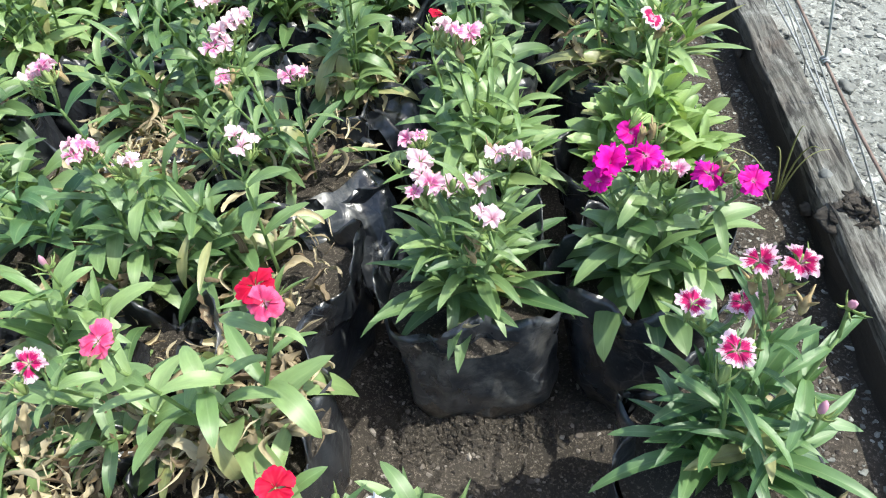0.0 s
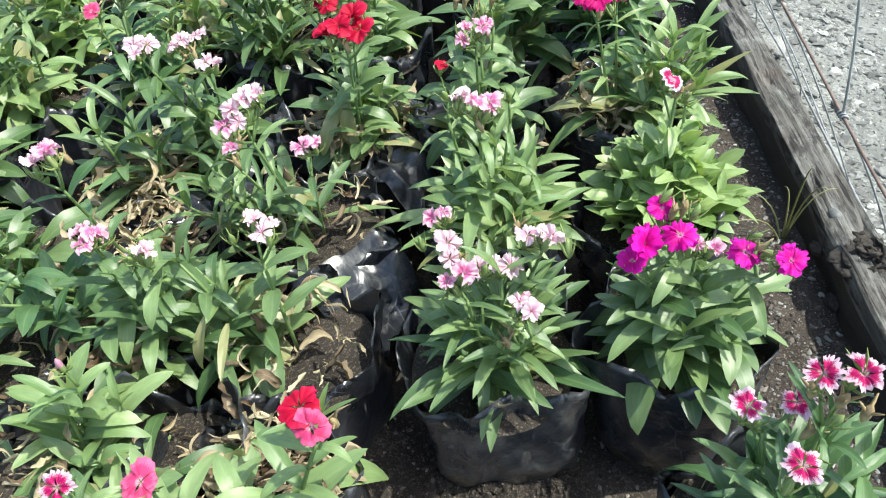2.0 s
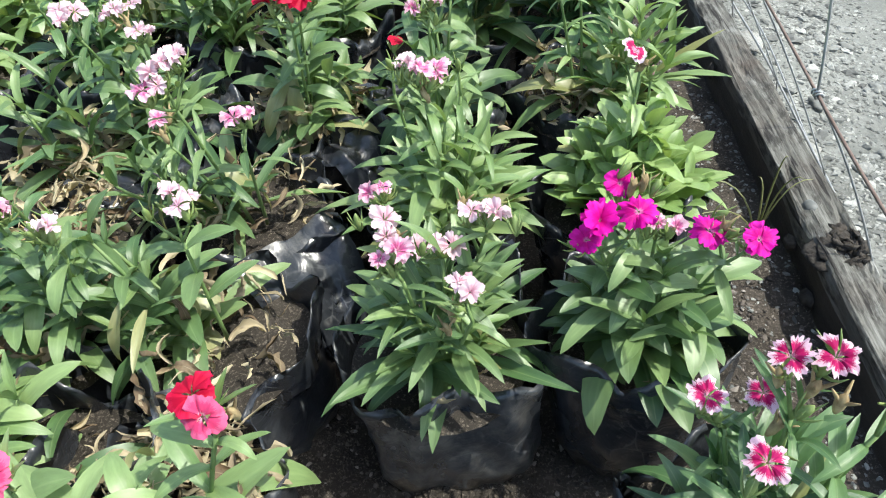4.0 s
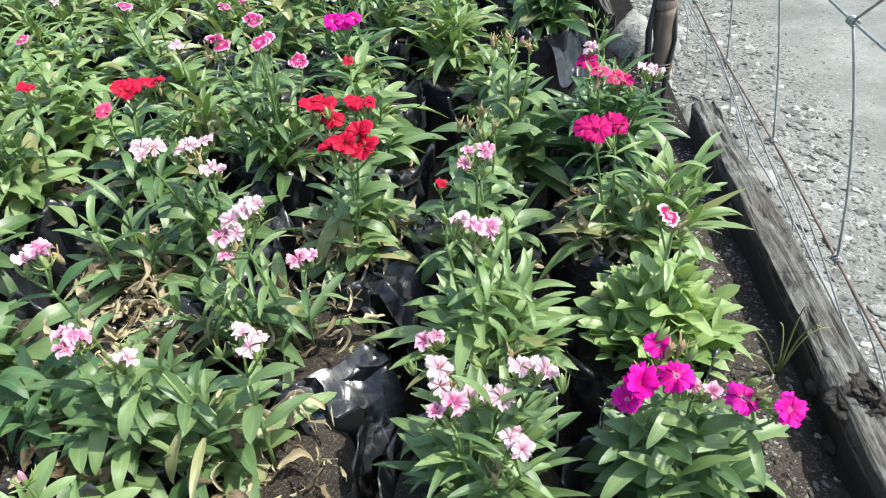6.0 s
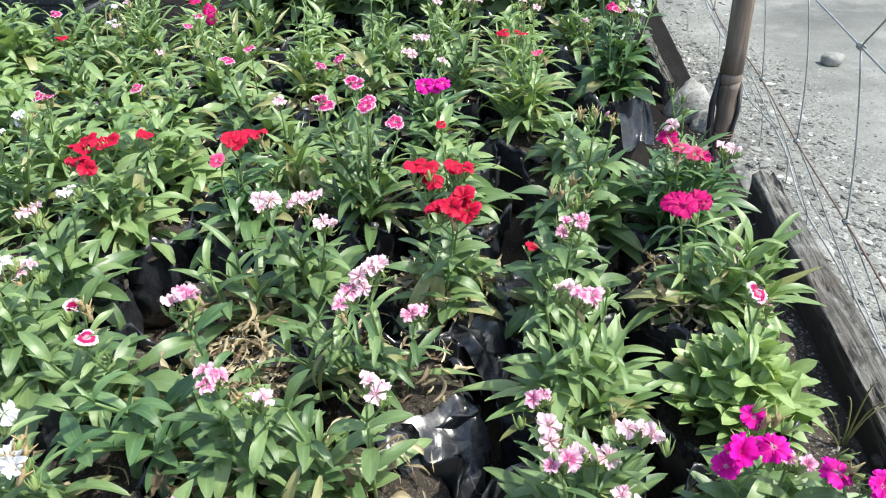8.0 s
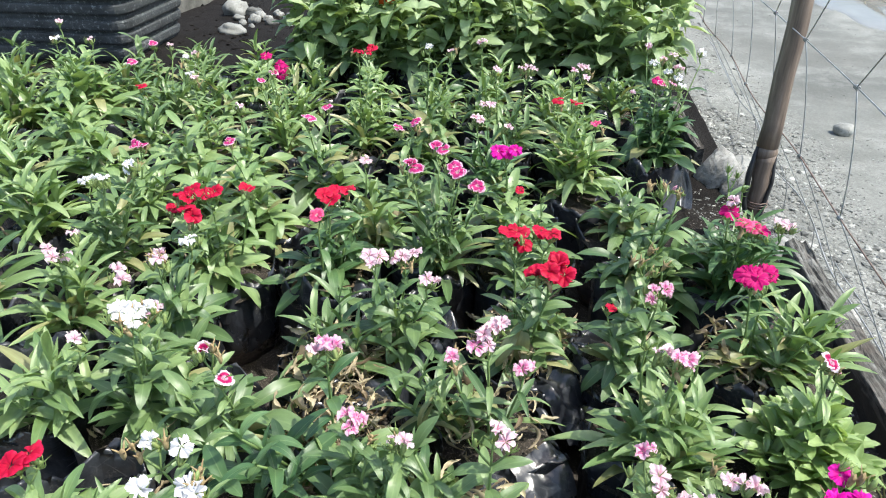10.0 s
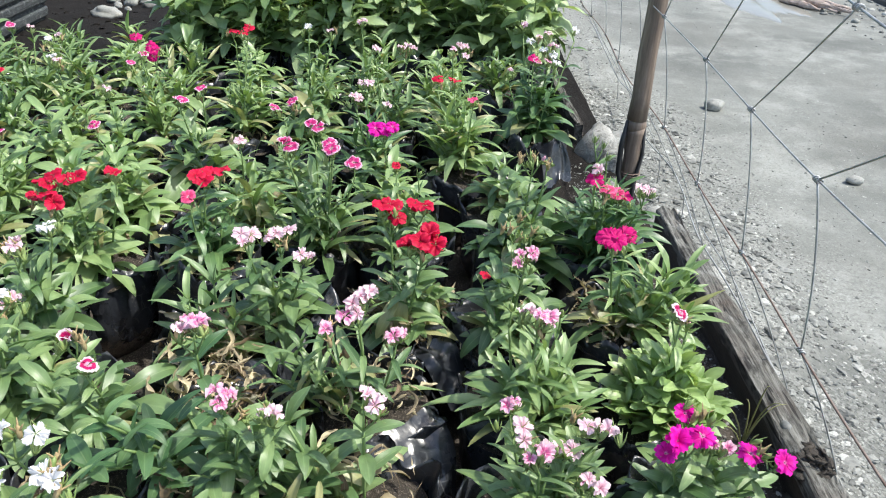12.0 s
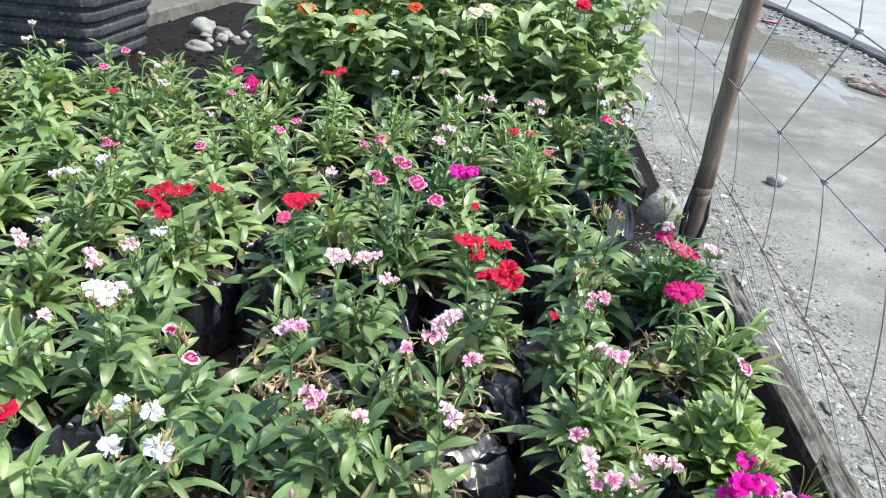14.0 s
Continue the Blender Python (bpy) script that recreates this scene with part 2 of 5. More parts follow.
def bamboo_material():
    m, nt, p = material("old_bamboo")
    v = coords(nt)
    g = noise_tex(nt, v, 8, 6, 0.65, (9.0, 9.0, 0.7))
    blot = noise_tex(nt, v, 12, 5, 0.65)
    col = ramp(nt, g, (0.32, (0.085, 0.060, 0.046)), (0.55, (0.20, 0.150, 0.115)), (0.75, (0.34, 0.275, 0.22)))
    col = mix(nt, ramp(nt, blot, (0.55, (0, 0, 0)), (0.75, (0.7, 0.7, 0.7))), col, (0.10, 0.075, 0.062))
    nt.links.new(col, p.inputs["Base Color"])
    p.inputs["Roughness"].default_value = 0.5
    bump(nt, p, g, 0.35, 0.002)
    return m


LEAF_DIRS = {
    "mid": ((0.104, 0.200, 0.072), (0.296, 0.428, 0.168)),
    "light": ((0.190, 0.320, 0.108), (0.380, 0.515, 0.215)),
    "deep": ((0.064, 0.156, 0.056), (0.184, 0.318, 0.120)),
    "lime": ((0.255, 0.400, 0.125), (0.440, 0.590, 0.240)),
    "yellow": ((0.290, 0.310, 0.115), (0.460, 0.460, 0.220)),
}
RIB = (0.33, 0.43, 0.20)
M_LEAF = {k: leaf_material("leaf_" + k, *v, RIB) for k, v in LEAF_DIRS.items()}
M_FAR = {k: leaf_material("far_leaf_" + k, *v, RIB, island=True) for k, v in LEAF_DIRS.items()}
M_FAR["dry"] = leaf_material("withered_leaf", (0.15, 0.095, 0.048), (0.70, 0.60, 0.39), (0.50, 0.40, 0.24), island=True, gloss=0.75, through_share=0.18)
M_LEAF["zinnia"] = leaf_material("zinnia_leaf", (0.215, 0.335, 0.135), (0.470, 0.600, 0.300), (0.36, 0.45, 0.26), gloss=0.5)
M_FAR["zinnia"] = leaf_material("far_zinnia_leaf", (0.215, 0.335, 0.135), (0.470, 0.600, 0.300), (0.36, 0.45, 0.26), island=True, gloss=0.5)
M_STEM = generic("green_stem", (0.11, 0.19, 0.055), (0.20, 0.28, 0.10), 30, 0.5)
M_CALYX = generic("calyx_green", (0.13, 0.22, 0.06), (0.30, 0.36, 0.13), 60, 0.5)
M_DRY_BUD = generic("dried_bud", (0.18, 0.115, 0.055), (0.50, 0.40, 0.21), 90, 0.8, 200, 0.5, 0.001)
M_PETAL = {
    "lp": petal_material("light_pink_petal", (0.78, 0.40, 0.52), (0.84, 0.50, 0.60), (0.88, 0.66, 0.72), 0.12, 0.56, 0.7),
    "pk": petal_material("pink_petal", (0.80, 0.43, 0.57), (0.74, 0.19, 0.41), (0.85, 0.51, 0.63), 0.22, 0.60, 0.9),
    "mg": petal_material("magenta_petal", (0.82, 0.30, 0.56), (0.66, 0.0, 0.28), (0.76, 0.004, 0.39), 0.12, 0.66, 0.5),
    "mr": petal_material("rose_magenta_petal", (0.75, 0.15, 0.40), (0.62, 0.004, 0.17), (0.60, 0.004, 0.18), 0.12, 0.96, 0.2),
    "rd": petal_material("red_petal", (0.34, 0.0, 0.022), (0.52, 0.001, 0.036), (0.64, 0.008, 0.062), 0.16, 0.80, 0.6),
    "cr": petal_material("coral_red_petal", (0.86, 0.40, 0.52), (0.72, 0.055, 0.18), (0.80, 0.13, 0.28), 0.16, 0.72, 0.6),
    "wh": petal_material("white_petal", (0.80, 0.82, 0.70), (0.86, 0.85, 0.87), (0.88, 0.87, 0.89), 0.15, 0.9, 0.2),
    "bi": petal_material("crimson_white_petal", (0.72, 0.40, 0.50), (0.50, 0.008, 0.13), (0.84, 0.58, 0.70), 0.16, 0.76, 1.0),
    "rs": petal_material("rose_petal_pale_edge", (0.78, 0.40, 0.54), (0.60, 0.035, 0.21), (0.84, 0.52, 0.66), 0.18, 0.84, 0.8),
    "ri": petal_material("crimson_ringed_petal", (0.74, 0.36, 0.50), (0.50, 0.008, 0.12), (0.86, 0.70, 0.78), 0.30, 0.74, 0.25),
    "or": petal_material("orange_petal", (0.50, 0.04, 0.01), (0.66, 0.10, 0.02), (0.70, 0.15, 0.03), 0.2, 0.9, 0.3),
    "cw": petal_material("cream_petal", (0.7, 0.55, 0.2), (0.82, 0.74, 0.52), (0.85, 0.78, 0.6), 0.2, 0.9, 0.3),
}
M_BAG = plastic_material()
M_DUSTY = plastic_material("dusty_bag_film", 0.09)
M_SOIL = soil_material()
M_GRAVEL = gravel_material()
M_PEBBLE = stone_material("mixed_pebble", True)
M_STONE = stone_material("river_stone", False)
M_PLANK = plank_material()
M_BAMBOO = bamboo_material()
# plank side facing the bed, coloured as dark as its shade
M_SHADED_SIDE = generic("shaded_plank_side", (0.020, 0.017, 0.014), (0.075, 0.063, 0.052), 9, 0.9, 120, 0.7, 0.004, stretch=(1, 0.4, 2))
M_WIRE = generic("galvanised_wire", (0.24, 0.243, 0.24), (0.46, 0.465, 0.46), 60, 0.42, metal=0.35)
M_RUST = generic("rusty_wire", (0.11, 0.065, 0.05), (0.24, 0.17, 0.14), 60, 0.7)
M_KNOT = generic("dark_wood_knot", (0.018, 0.015, 0.013), (0.10, 0.085, 0.07), 45, 0.9, 120, 0.9, 0.006)
M_NAIL = generic("dull_nail", (0.10, 0.105, 0.10), (0.20, 0.205, 0.195), 60, 0.6)
M_TANK = generic("black_ribbed_pot", (0.028, 0.032, 0.033), (0.095, 0.105, 0.108), 9, 0.6, 170, 1.0, 0.008, c=(0.30, 0.325, 0.325))
M_CONCRETE = generic("grey_concrete", (0.060, 0.060, 0.052), (0.20, 0.195, 0.17), 16, 0.85, 90, 0.5, 0.003)
M_PAVE = generic("pale_pavement", (0.25, 0.258, 0.255), (0.36, 0.37, 0.365), 1.2, 0.8, 60, 0.4, 0.003)
M_KERB = generic("dark_kerb", (0.035, 0.036, 0.036), (0.10, 0.10, 0.098), 6, 0.7, 60, 0.5, 0.004)
M_WOOD = generic("split_driftwood", (0.26, 0.19, 0.155), (0.56, 0.46, 0.40), 9, 0.75, 60, 0.6, 0.004, stretch=(1, 6, 6))
M_SCRAP = generic("faded_pink_film", (0.55, 0.14, 0.22), (0.75, 0.30, 0.38), 14, 0.5)
M_STRAP = generic("black_strap", (0.012, 0.012, 0.013), (0.03, 0.03, 0.03), 40, 0.5)
M_BOULDER = generic("rough_pale_boulder", (0.20, 0.197, 0.178), (0.54, 0.535, 0.50), 13, 0.9, 34, 0.9, 0.020, c=(0.15, 0.142, 0.125))
M_WHITE = generic("pale_river_stone", (0.20, 0.202, 0.187), (0.40, 0.402, 0.372), 16, 0.85, 70, 0.8, 0.006, c=(0.16, 0.155, 0.145))


def puddle_material():
    m, nt, p = material("muddy_water")
    v = coords(nt)
    nt.links.new(ramp(nt, noise_tex(nt, v, 1.6, 4), (0.3, (0.17, 0.162, 0.138)), (0.7, (0.26, 0.25, 0.215))), p.inputs["Base Color"])
    p.inputs["Roughness"].default_value = 0.08
    p.inputs["Specular IOR Level"].default_value = 0.28
    bump(nt, p, noise_tex(nt, v, 9, 2), 0.04, 0.004)
    return m


M_WATER = puddle_material()


# ---- building blocks ----
def mesh_of(name, verts, faces, mat, uvs=None, smooth=True):
    me = bpy.data.meshes.new(name)
    me.from_pydata(verts, [], faces)
    if uvs is not None:
        layer = me.uv_layers.new(name="UVMap")
        loops = np.empty(len(me.loops), dtype=np.int32)
        me.loops.foreach_get("vertex_index", loops)
        layer.data.foreach_set("uv", np.asarray(uvs, dtype=np.float32)[loops].ravel())
    me.materials.append(mat)
    if smooth:
        me.polygons.foreach_set("use_smooth", [True] * len(me.polygons))
    me.update()
    return me


def part(name, me, parent=None, m=None, label=""):
    """Links a mesh as one object, under a thing or a part."""
    ob = new(name, me)
    if parent is not None:
        ob.parent = parent
    if m is not None:
        ob.matrix_basis = m
    if label:
        tagged(ob, label)
    return ob


def thing(name, place, label, category, group="", kind="", me=None):
    ob = new(name, me)
    ob.location = place
    return tagged(ob, label, category, group, kind)


def tube(points, radii, sides=6, caps=True):
    """A round bar along points, as verts and faces."""
    pts = [Vector(p) for p in points]
    if not isinstance(radii, (list, tuple)):
        radii = [radii] * len(pts)
    verts, faces = [], []
    for i, p in enumerate(pts):
        way = (pts[min(i + 1, len(pts) - 1)] - pts[max(i - 1, 0)]).normalized()
        side = way.cross(Vector((0.31, 0.87, 0.38))).normalized()
        up = way.cross(side)
        for k in range(sides):
            a = 2 * math.pi * k / sides
            verts.append(p + (side * math.cos(a) + up * math.sin(a)) * radii[i])
    for i in range(len(pts) - 1):
        for k in range(sides):
            a, b = i * sides + k, i * sides + (k + 1) % sides
            faces.append((a, b, b + sides, a + sides))
    if caps:
        faces.append(tuple(range(sides))[::-1])
        faces.append(tuple(range(len(verts) - sides, len(verts))))
    return verts, faces


def joined(*pieces):
    verts, faces = [], []
    for v, f in pieces:
        n = len(verts)
        verts += list(v)
        faces += [tuple(i + n for i in face) for face in f]
    return verts, faces


def bezier(a, b, c, n=6):
    a, b, c = Vector(a), Vector(b), Vector(c)
    return [a.lerp(b, t).lerp(b.lerp(c, t), t) for t in (i / (n - 1) for i in range(n))]


def grid_faces(nx, ny):
    return [(j * nx + i, j * nx + i + 1, (j + 1) * nx + i + 1, (j + 1) * nx + i) for j in range(ny - 1) for i in range(nx - 1)]


def stone_shape(size, seed, squash=0.7, rough=0.25, subdivisions=2):
    bm = bmesh.new()
    bmesh.ops.create_icosphere(bm, subdivisions=subdivisions, radius=1.0)
    off = Vector((seed * 3.7, seed * 1.3, seed * 2.1))
    for v in bm.verts:
        k = 1 + rough * noise.noise(v.co * 1.1 + off) + 0.45 * rough * noise.noise(v.co * 2.9 + off) + 0.24 * rough * noise.noise(v.co * 8.3 + off)
        v.co = Vector((v.co.x * size[0], v.co.y * size[1], v.co.z * size[2] * squash)) * k
    verts = [v.co.copy() for v in bm.verts]
    faces = [tuple(v.index for v in f.verts) for f in bm.faces]
    bm.free()
    return verts, faces


# ---- leaves ----
def leaf_shape(width, droop, fold, tip, wave, seed, nl=8, nw=4, blunt=0.68):
    """A leaf one metre long along x, folded along its rib, bent down towards the tip."""
    r = random.Random(seed)
    bend, twist, ph = r.uniform(-0.12, 0.12), r.uniform(-0.5, 0.5), r.uniform(0, 6)
    verts, uvs = [], []
    for i in range(nl + 1):
        s = 0.55 * i / nl + 0.45 * math.sin(math.pi / 2 * i / nl)
        w = width * 0.5 * (0.34 * (1 - s) ** 2 + max(0.0, math.sin(math.pi * s ** tip)) ** blunt) + 0.004 * (i < nl)
        ang = droop * s
        x = math.sin(ang) / droop if abs(droop) > 1e-3 else s
        z = -(1 - math.cos(ang)) / droop if abs(droop) > 1e-3 else 0
        for j in range(nw + 1):
            v = j / nw
            a = (v - 0.5) * 2
            y = a * w + bend * s * s
            zz = z + fold * abs(a) * w + wave * w * math.sin(9 * s + ph) * a + twist * a * w * s
            verts.append((x, y, zz))
            uvs.append((s, v))
    return verts, grid_faces(nw + 1, nl + 1), uvs


def shred_shape(width, seed, nl=9, nw=2, crisp=0.0):
    """A withered leaf one metre long: shrunk, rolled along its length and curling both ways."""
    r = random.Random(seed)
    p, pitch, yaw = Vector((0, 0, 0)), r.uniform(-0.3, 0.5), r.uniform(-0.3, 0.3)
    bend, swing, roll = r.uniform(-0.30, 0.14), r.uniform(-0.20, 0.20), r.uniform(0.4, 1.6)
    kink, spin = r.randint(3, 7), r.uniform(-0.35, 0.35)
    verts, uvs = [], []
    for i in range(nl + 1):
        s = i / nl
        w = width * (0.08 + 0.92 * math.sin(math.pi * min(1.0, 0.08 + 0.92 * s)) ** 0.8) * (1 + 0.22 * math.sin(i * 1.4 + seed))
        ahead = Vector((math.cos(pitch) * math.cos(yaw), math.cos(pitch) * math.sin(yaw), math.sin(pitch)))
        across = Vector((-math.sin(yaw), math.cos(yaw), 0))
        over = ahead.cross(across)
        turn = spin * i
        side, up = across * math.cos(turn) + over * math.sin(turn), over * math.cos(turn) - across * math.sin(turn)
        for j in range(nw + 1):
            a = 2 * j / nw - 1
            fold = w * crisp * r.uniform(-1.0, 1.0)
            verts.append(tuple(p + side * (a * w * (1 - 0.3 * crisp * r.random())) + up * (roll * w * a * a + fold)))
            uvs.append((s, j / nw))
        p = p + ahead / nl
        pitch += bend * r.uniform(0.4, 1.6) + (r.uniform(-0.9, 0.5) if i == kink else 0)
        yaw += swing * r.uniform(0.3, 1.7)
    return verts, grid_faces(nw + 1, nl + 1), uvs


SHAPES = {
    "lance": [leaf_shape(0.225 + 0.030 * (i % 3), 0.75 + 0.40 * (i % 4), 0.28, 1.16, 0.13, 10 + i) for i in range(9)],
    "broad": [leaf_shape(0.265 + 0.03 * (i % 3), 0.40 + 0.32 * (i % 4), 0.34, 1.62, 0.09, 40 + i, blunt=0.55) for i in range(8)],
    "strap": [leaf_shape(0.138 + 0.022 * (i % 3), 0.60 + 0.36 * (i % 4), 0.42, 1.0, 0.16, 70 + i) for i in range(8)],
    "spike": [leaf_shape(0.14 + 0.02 * (i % 2), 0.15 + 0.15 * (i % 3), 0.5, 0.7, 0.05, 90 + i, 5, 2) for i in range(4)],
    "curl": [shred_shape(0.022 + 0.022 * (i % 4), 120 + i) for i in range(9)] + [shred_shape(0.065 + 0.030 * (i % 4), 140 + i, 9, 4, 0.75) for i in range(9)],
    "ovate": [leaf_shape(0.40 + 0.06 * (i % 3), 0.55 + 0.4 * (i % 4), 0.30, 0.80, 0.22, 160 + i) for i in range(8)],
}
_leaf_meshes = {}


def leaf_mesh(kind, i, tone):
    key = (kind, i, tone)
    if key not in _leaf_meshes:
        v, f, uv = SHAPES[kind][i]
        _leaf_meshes[key] = mesh_of("leaf", v, f, M_LEAF[tone], uv)
    return _leaf_meshes[key]


def leaf_pose(place, az, rise, roll, length, slim=1.0):
    return Matrix.Translation(place) @ Euler((roll, -rise, az)).to_matrix().to_4x4() @ Matrix.Diagonal((length, length * slim, length, 1))


class Foliage:
    """Gathers leaves: as parts of a thing, or joined into one mesh for what stands far off."""

    def __init__(self, owner, far):
        self.owner, self.far, self.store = owner, far, {}

    def add(self, kind, tone, r, place, az, rise, length, roll=0.0):
        i = r.randrange(len(SHAPES[kind]))
        m = leaf_pose(place, az, rise, roll + r.uniform(-0.45, 0.45), length, r.uniform(0.74, 1.08))
        if not self.far:
            part("leaf", leaf_mesh(kind, i, tone), self.owner, m)
            return
        v, f, uv = SHAPES[kind][i]
        vs, fs, us = self.store.setdefault(tone, ([], [], []))
        n = len(vs)
        a = np.asarray(v) @ np.asarray(m.to_3x3()).T + np.asarray(m.translation)
        vs.extend(map(tuple, a))
        fs.extend(tuple(k + n for k in q) for q in f)
        us.extend(uv)

    def done(self):
        for tone, (v, f, uv) in self.store.items():
            mat = M_FAR.get(tone, M_LEAF.get(tone))
            name = "withered_leaves" if tone == "dry" else "foliage"
            tagged(part(name, mesh_of(name, v, f, mat, uv), self.owner), kind="stuff")


# ---- flowers ----
def petal_shape(seed, ruffle, half, notch, rounding, n_ang=16, n_rad=5):
    """One petal, its foot at the origin, spreading along x, with a toothed fringe; about 15 mm long."""
    r = random.Random(seed)
    skew, reach = r.uniform(-0.12, 0.12), r.uniform(0.92, 1.06)
    verts, uvs = [], []
    for j in range(n_rad + 1):
        s = j / n_rad
        for i in range(n_ang + 1):
            a = (i / n_ang - 0.5) * 2
            rad = 0.0008 + 0.0138 * s * reach
            if j == n_rad:
                rad += notch * r.choice((-1.5, -0.6, 0.3, 0.9, 1.2))
            rad -= rounding * a * a * s * s
            ang = a * half * (0.40 + 0.60 * math.sin(math.pi / 2 * min(1.0, s * 1.3))) + skew * s
            z = 0.0040 * s ** 0.6 - 0.0042 * s * s + ruffle * s * math.sin(a * 4.5 + seed * 1.7) + 0.5 * ruffle * s * s * math.sin(a * 11 + seed) + r.uniform(-0.0004, 0.0004) * s
            verts.append((rad * math.cos(ang), rad * math.sin(ang), z))
            uvs.append((s, i / n_ang))
    return verts, grid_faces(n_ang + 1, n_rad + 1), uvs


# narrow rounded petals, smooth full ones, and finely fringed full ones
PETALS = {
    "slim": [petal_shape(i, 0.0018 + 0.0010 * (i % 3), 0.64, 0.0007, 0.0042) for i in range(6)],
    "full": [petal_shape(20 + i, 0.0007 + 0.0005 * (i % 3), 0.80, 0.0005, 0.0032) for i in range(6)],
    "split": [petal_shape(60 + i, 0.0016 + 0.0006 * (i % 3), 0.60, 0.0013, 0.0030) for i in range(6)],
    "fringed": [petal_shape(40 + i, 0.0009 + 0.0005 * (i % 3), 0.82, 0.0013, 0.0026) for i in range(6)],
}
PETAL_KIND = {"lp": "slim", "pk": "slim", "mg": "fringed", "mr": "fringed", "bi": "split", "rs": "full", "ri": "full", "rd": "full", "cr": "full", "wh": "slim", "or": "full", "cw": "full"}
FLOWER_SIZE = {"lp": 0.86, "pk": 0.84, "mg": 1.06, "mr": 1.05, "bi": 0.84, "rs": 0.95, "rd": 1.08, "cr": 0.90, "wh": 0.92, "ri": 0.88}
_petal_meshes = {}


def petal_mesh(tone, i):
    if (tone, i) not in _petal_meshes:
        v, f, uv = PETALS[PETAL_KIND[tone]][i]
        _petal_meshes[tone, i] = mesh_of("petal", v, f, M_PETAL[tone], uv)
    return _petal_meshes[tone, i]


def calyx_shape(seed):
    """Green tube below the petals with thin pointed bracts round it."""
    r = random.Random(seed)
    pieces = [tube([(0, 0, -0.017), (0, 0, -0.012), (0, 0, -0.005), (0, 0, -0.0015)], [0.0016, 0.0030, 0.0028, 0.0022], 7)]
    for k in range(r.randint(5, 8)):
        a = r.uniform(0, 6.28)
        out, up = r.uniform(0.008, 0.015), r.uniform(-0.008, 0.001)
        d = Vector((math.cos(a), math.sin(a), 0))
        pieces.append(tube(bezier(Vector((0, 0, -0.014)) + d * 0.002, d * out * 0.8 + Vector((0, 0, -0.012)), d * out + Vector((0, 0, up)), 4), [0.0012, 0.0011, 0.0008, 0.0002], 4))
    return joined(*pieces)


CALYX = [mesh_of("calyx", *calyx_shape(i), M_CALYX) for i in range(4)]


def bud_shape(seed, size=1.0):
    r = random.Random(seed)
    pts = [(0, 0, -0.012 * size), (0.0003, 0, -0.006 * size), (0, 0.0004, 0.002 * size), (0, 0, 0.008 * size), (0.0003, 0, 0.013 * size)]
    return tube(pts, [0.0016 * size, 0.0038 * size, 0.0046 * size, 0.0034 * size, 0.0006 * size], 7)


BUDS = {
    "db": [mesh_of("bud", *joined(bud_shape(i, 0.72), *[tube(bezier((0, 0, 0), (0.004 * math.cos(a), 0.004 * math.sin(a), 0.006), (0.008 * math.cos(a), 0.008 * math.sin(a), 0.012), 4), [0.0013, 0.0013, 0.001, 0.0004], 4) for a in (i, i + 2.0, i + 4.1)]), M_DRY_BUD) for i in range(3)],
    "gb": [mesh_of("bud", *joined(bud_shape(i, 0.66), *[tube(bezier((0, 0, -0.008), (0.005 * math.cos(a), 0.005 * math.sin(a), -0.004), (0.008 * math.cos(a), 0.008 * math.sin(a), 0.010), 4), [0.0010, 0.0010, 0.0008, 0.0002], 4) for a in (i, i + 1.7, i + 3.0, i + 4.6)]), M_CALYX) for i in range(3)],
    "lb": [mesh_of("bud", *bud_shape(i, 0.60), M_PETAL["lp"]) for i in range(2)],
}


def flower(owner, place, normal, tone, r, size=1.0):
    """A five-petalled blossom: calyx, and each petal under it."""
    turn = Vector(normal).to_track_quat("Z", "Y").to_matrix().to_4x4()
    m = Matrix.Translation(place) @ turn @ Matrix.Rotation(r.uniform(0, 6.28), 4, "Z")
    head = part("flower", CALYX[r.randrange(4)], owner, m)
    n = 6 if tone == "mg" else 5
    wilt = r.random() < (0.35 if PETAL_KIND[tone] == "slim" else 0.08)
    cup = r.uniform(-0.30, 0.06)
    for k in range(n):
        a = 2 * math.pi * k / n + r.uniform(-0.16, 0.16)
        lift = cup + r.uniform(-0.28, 0.28) - (r.uniform(0.3, 0.8) if wilt else 0)
        pm = Matrix.Rotation(a, 4, "Z") @ Matrix.Rotation(lift, 4, "Y") @ Matrix.Rotation(r.uniform(-0.28, 0.28), 4, "X") @ Matrix.Scale(size * r.uniform(0.86, 1.10), 4)
        part("petal", petal_mesh(tone, r.randrange(6)), head, pm)
    return head


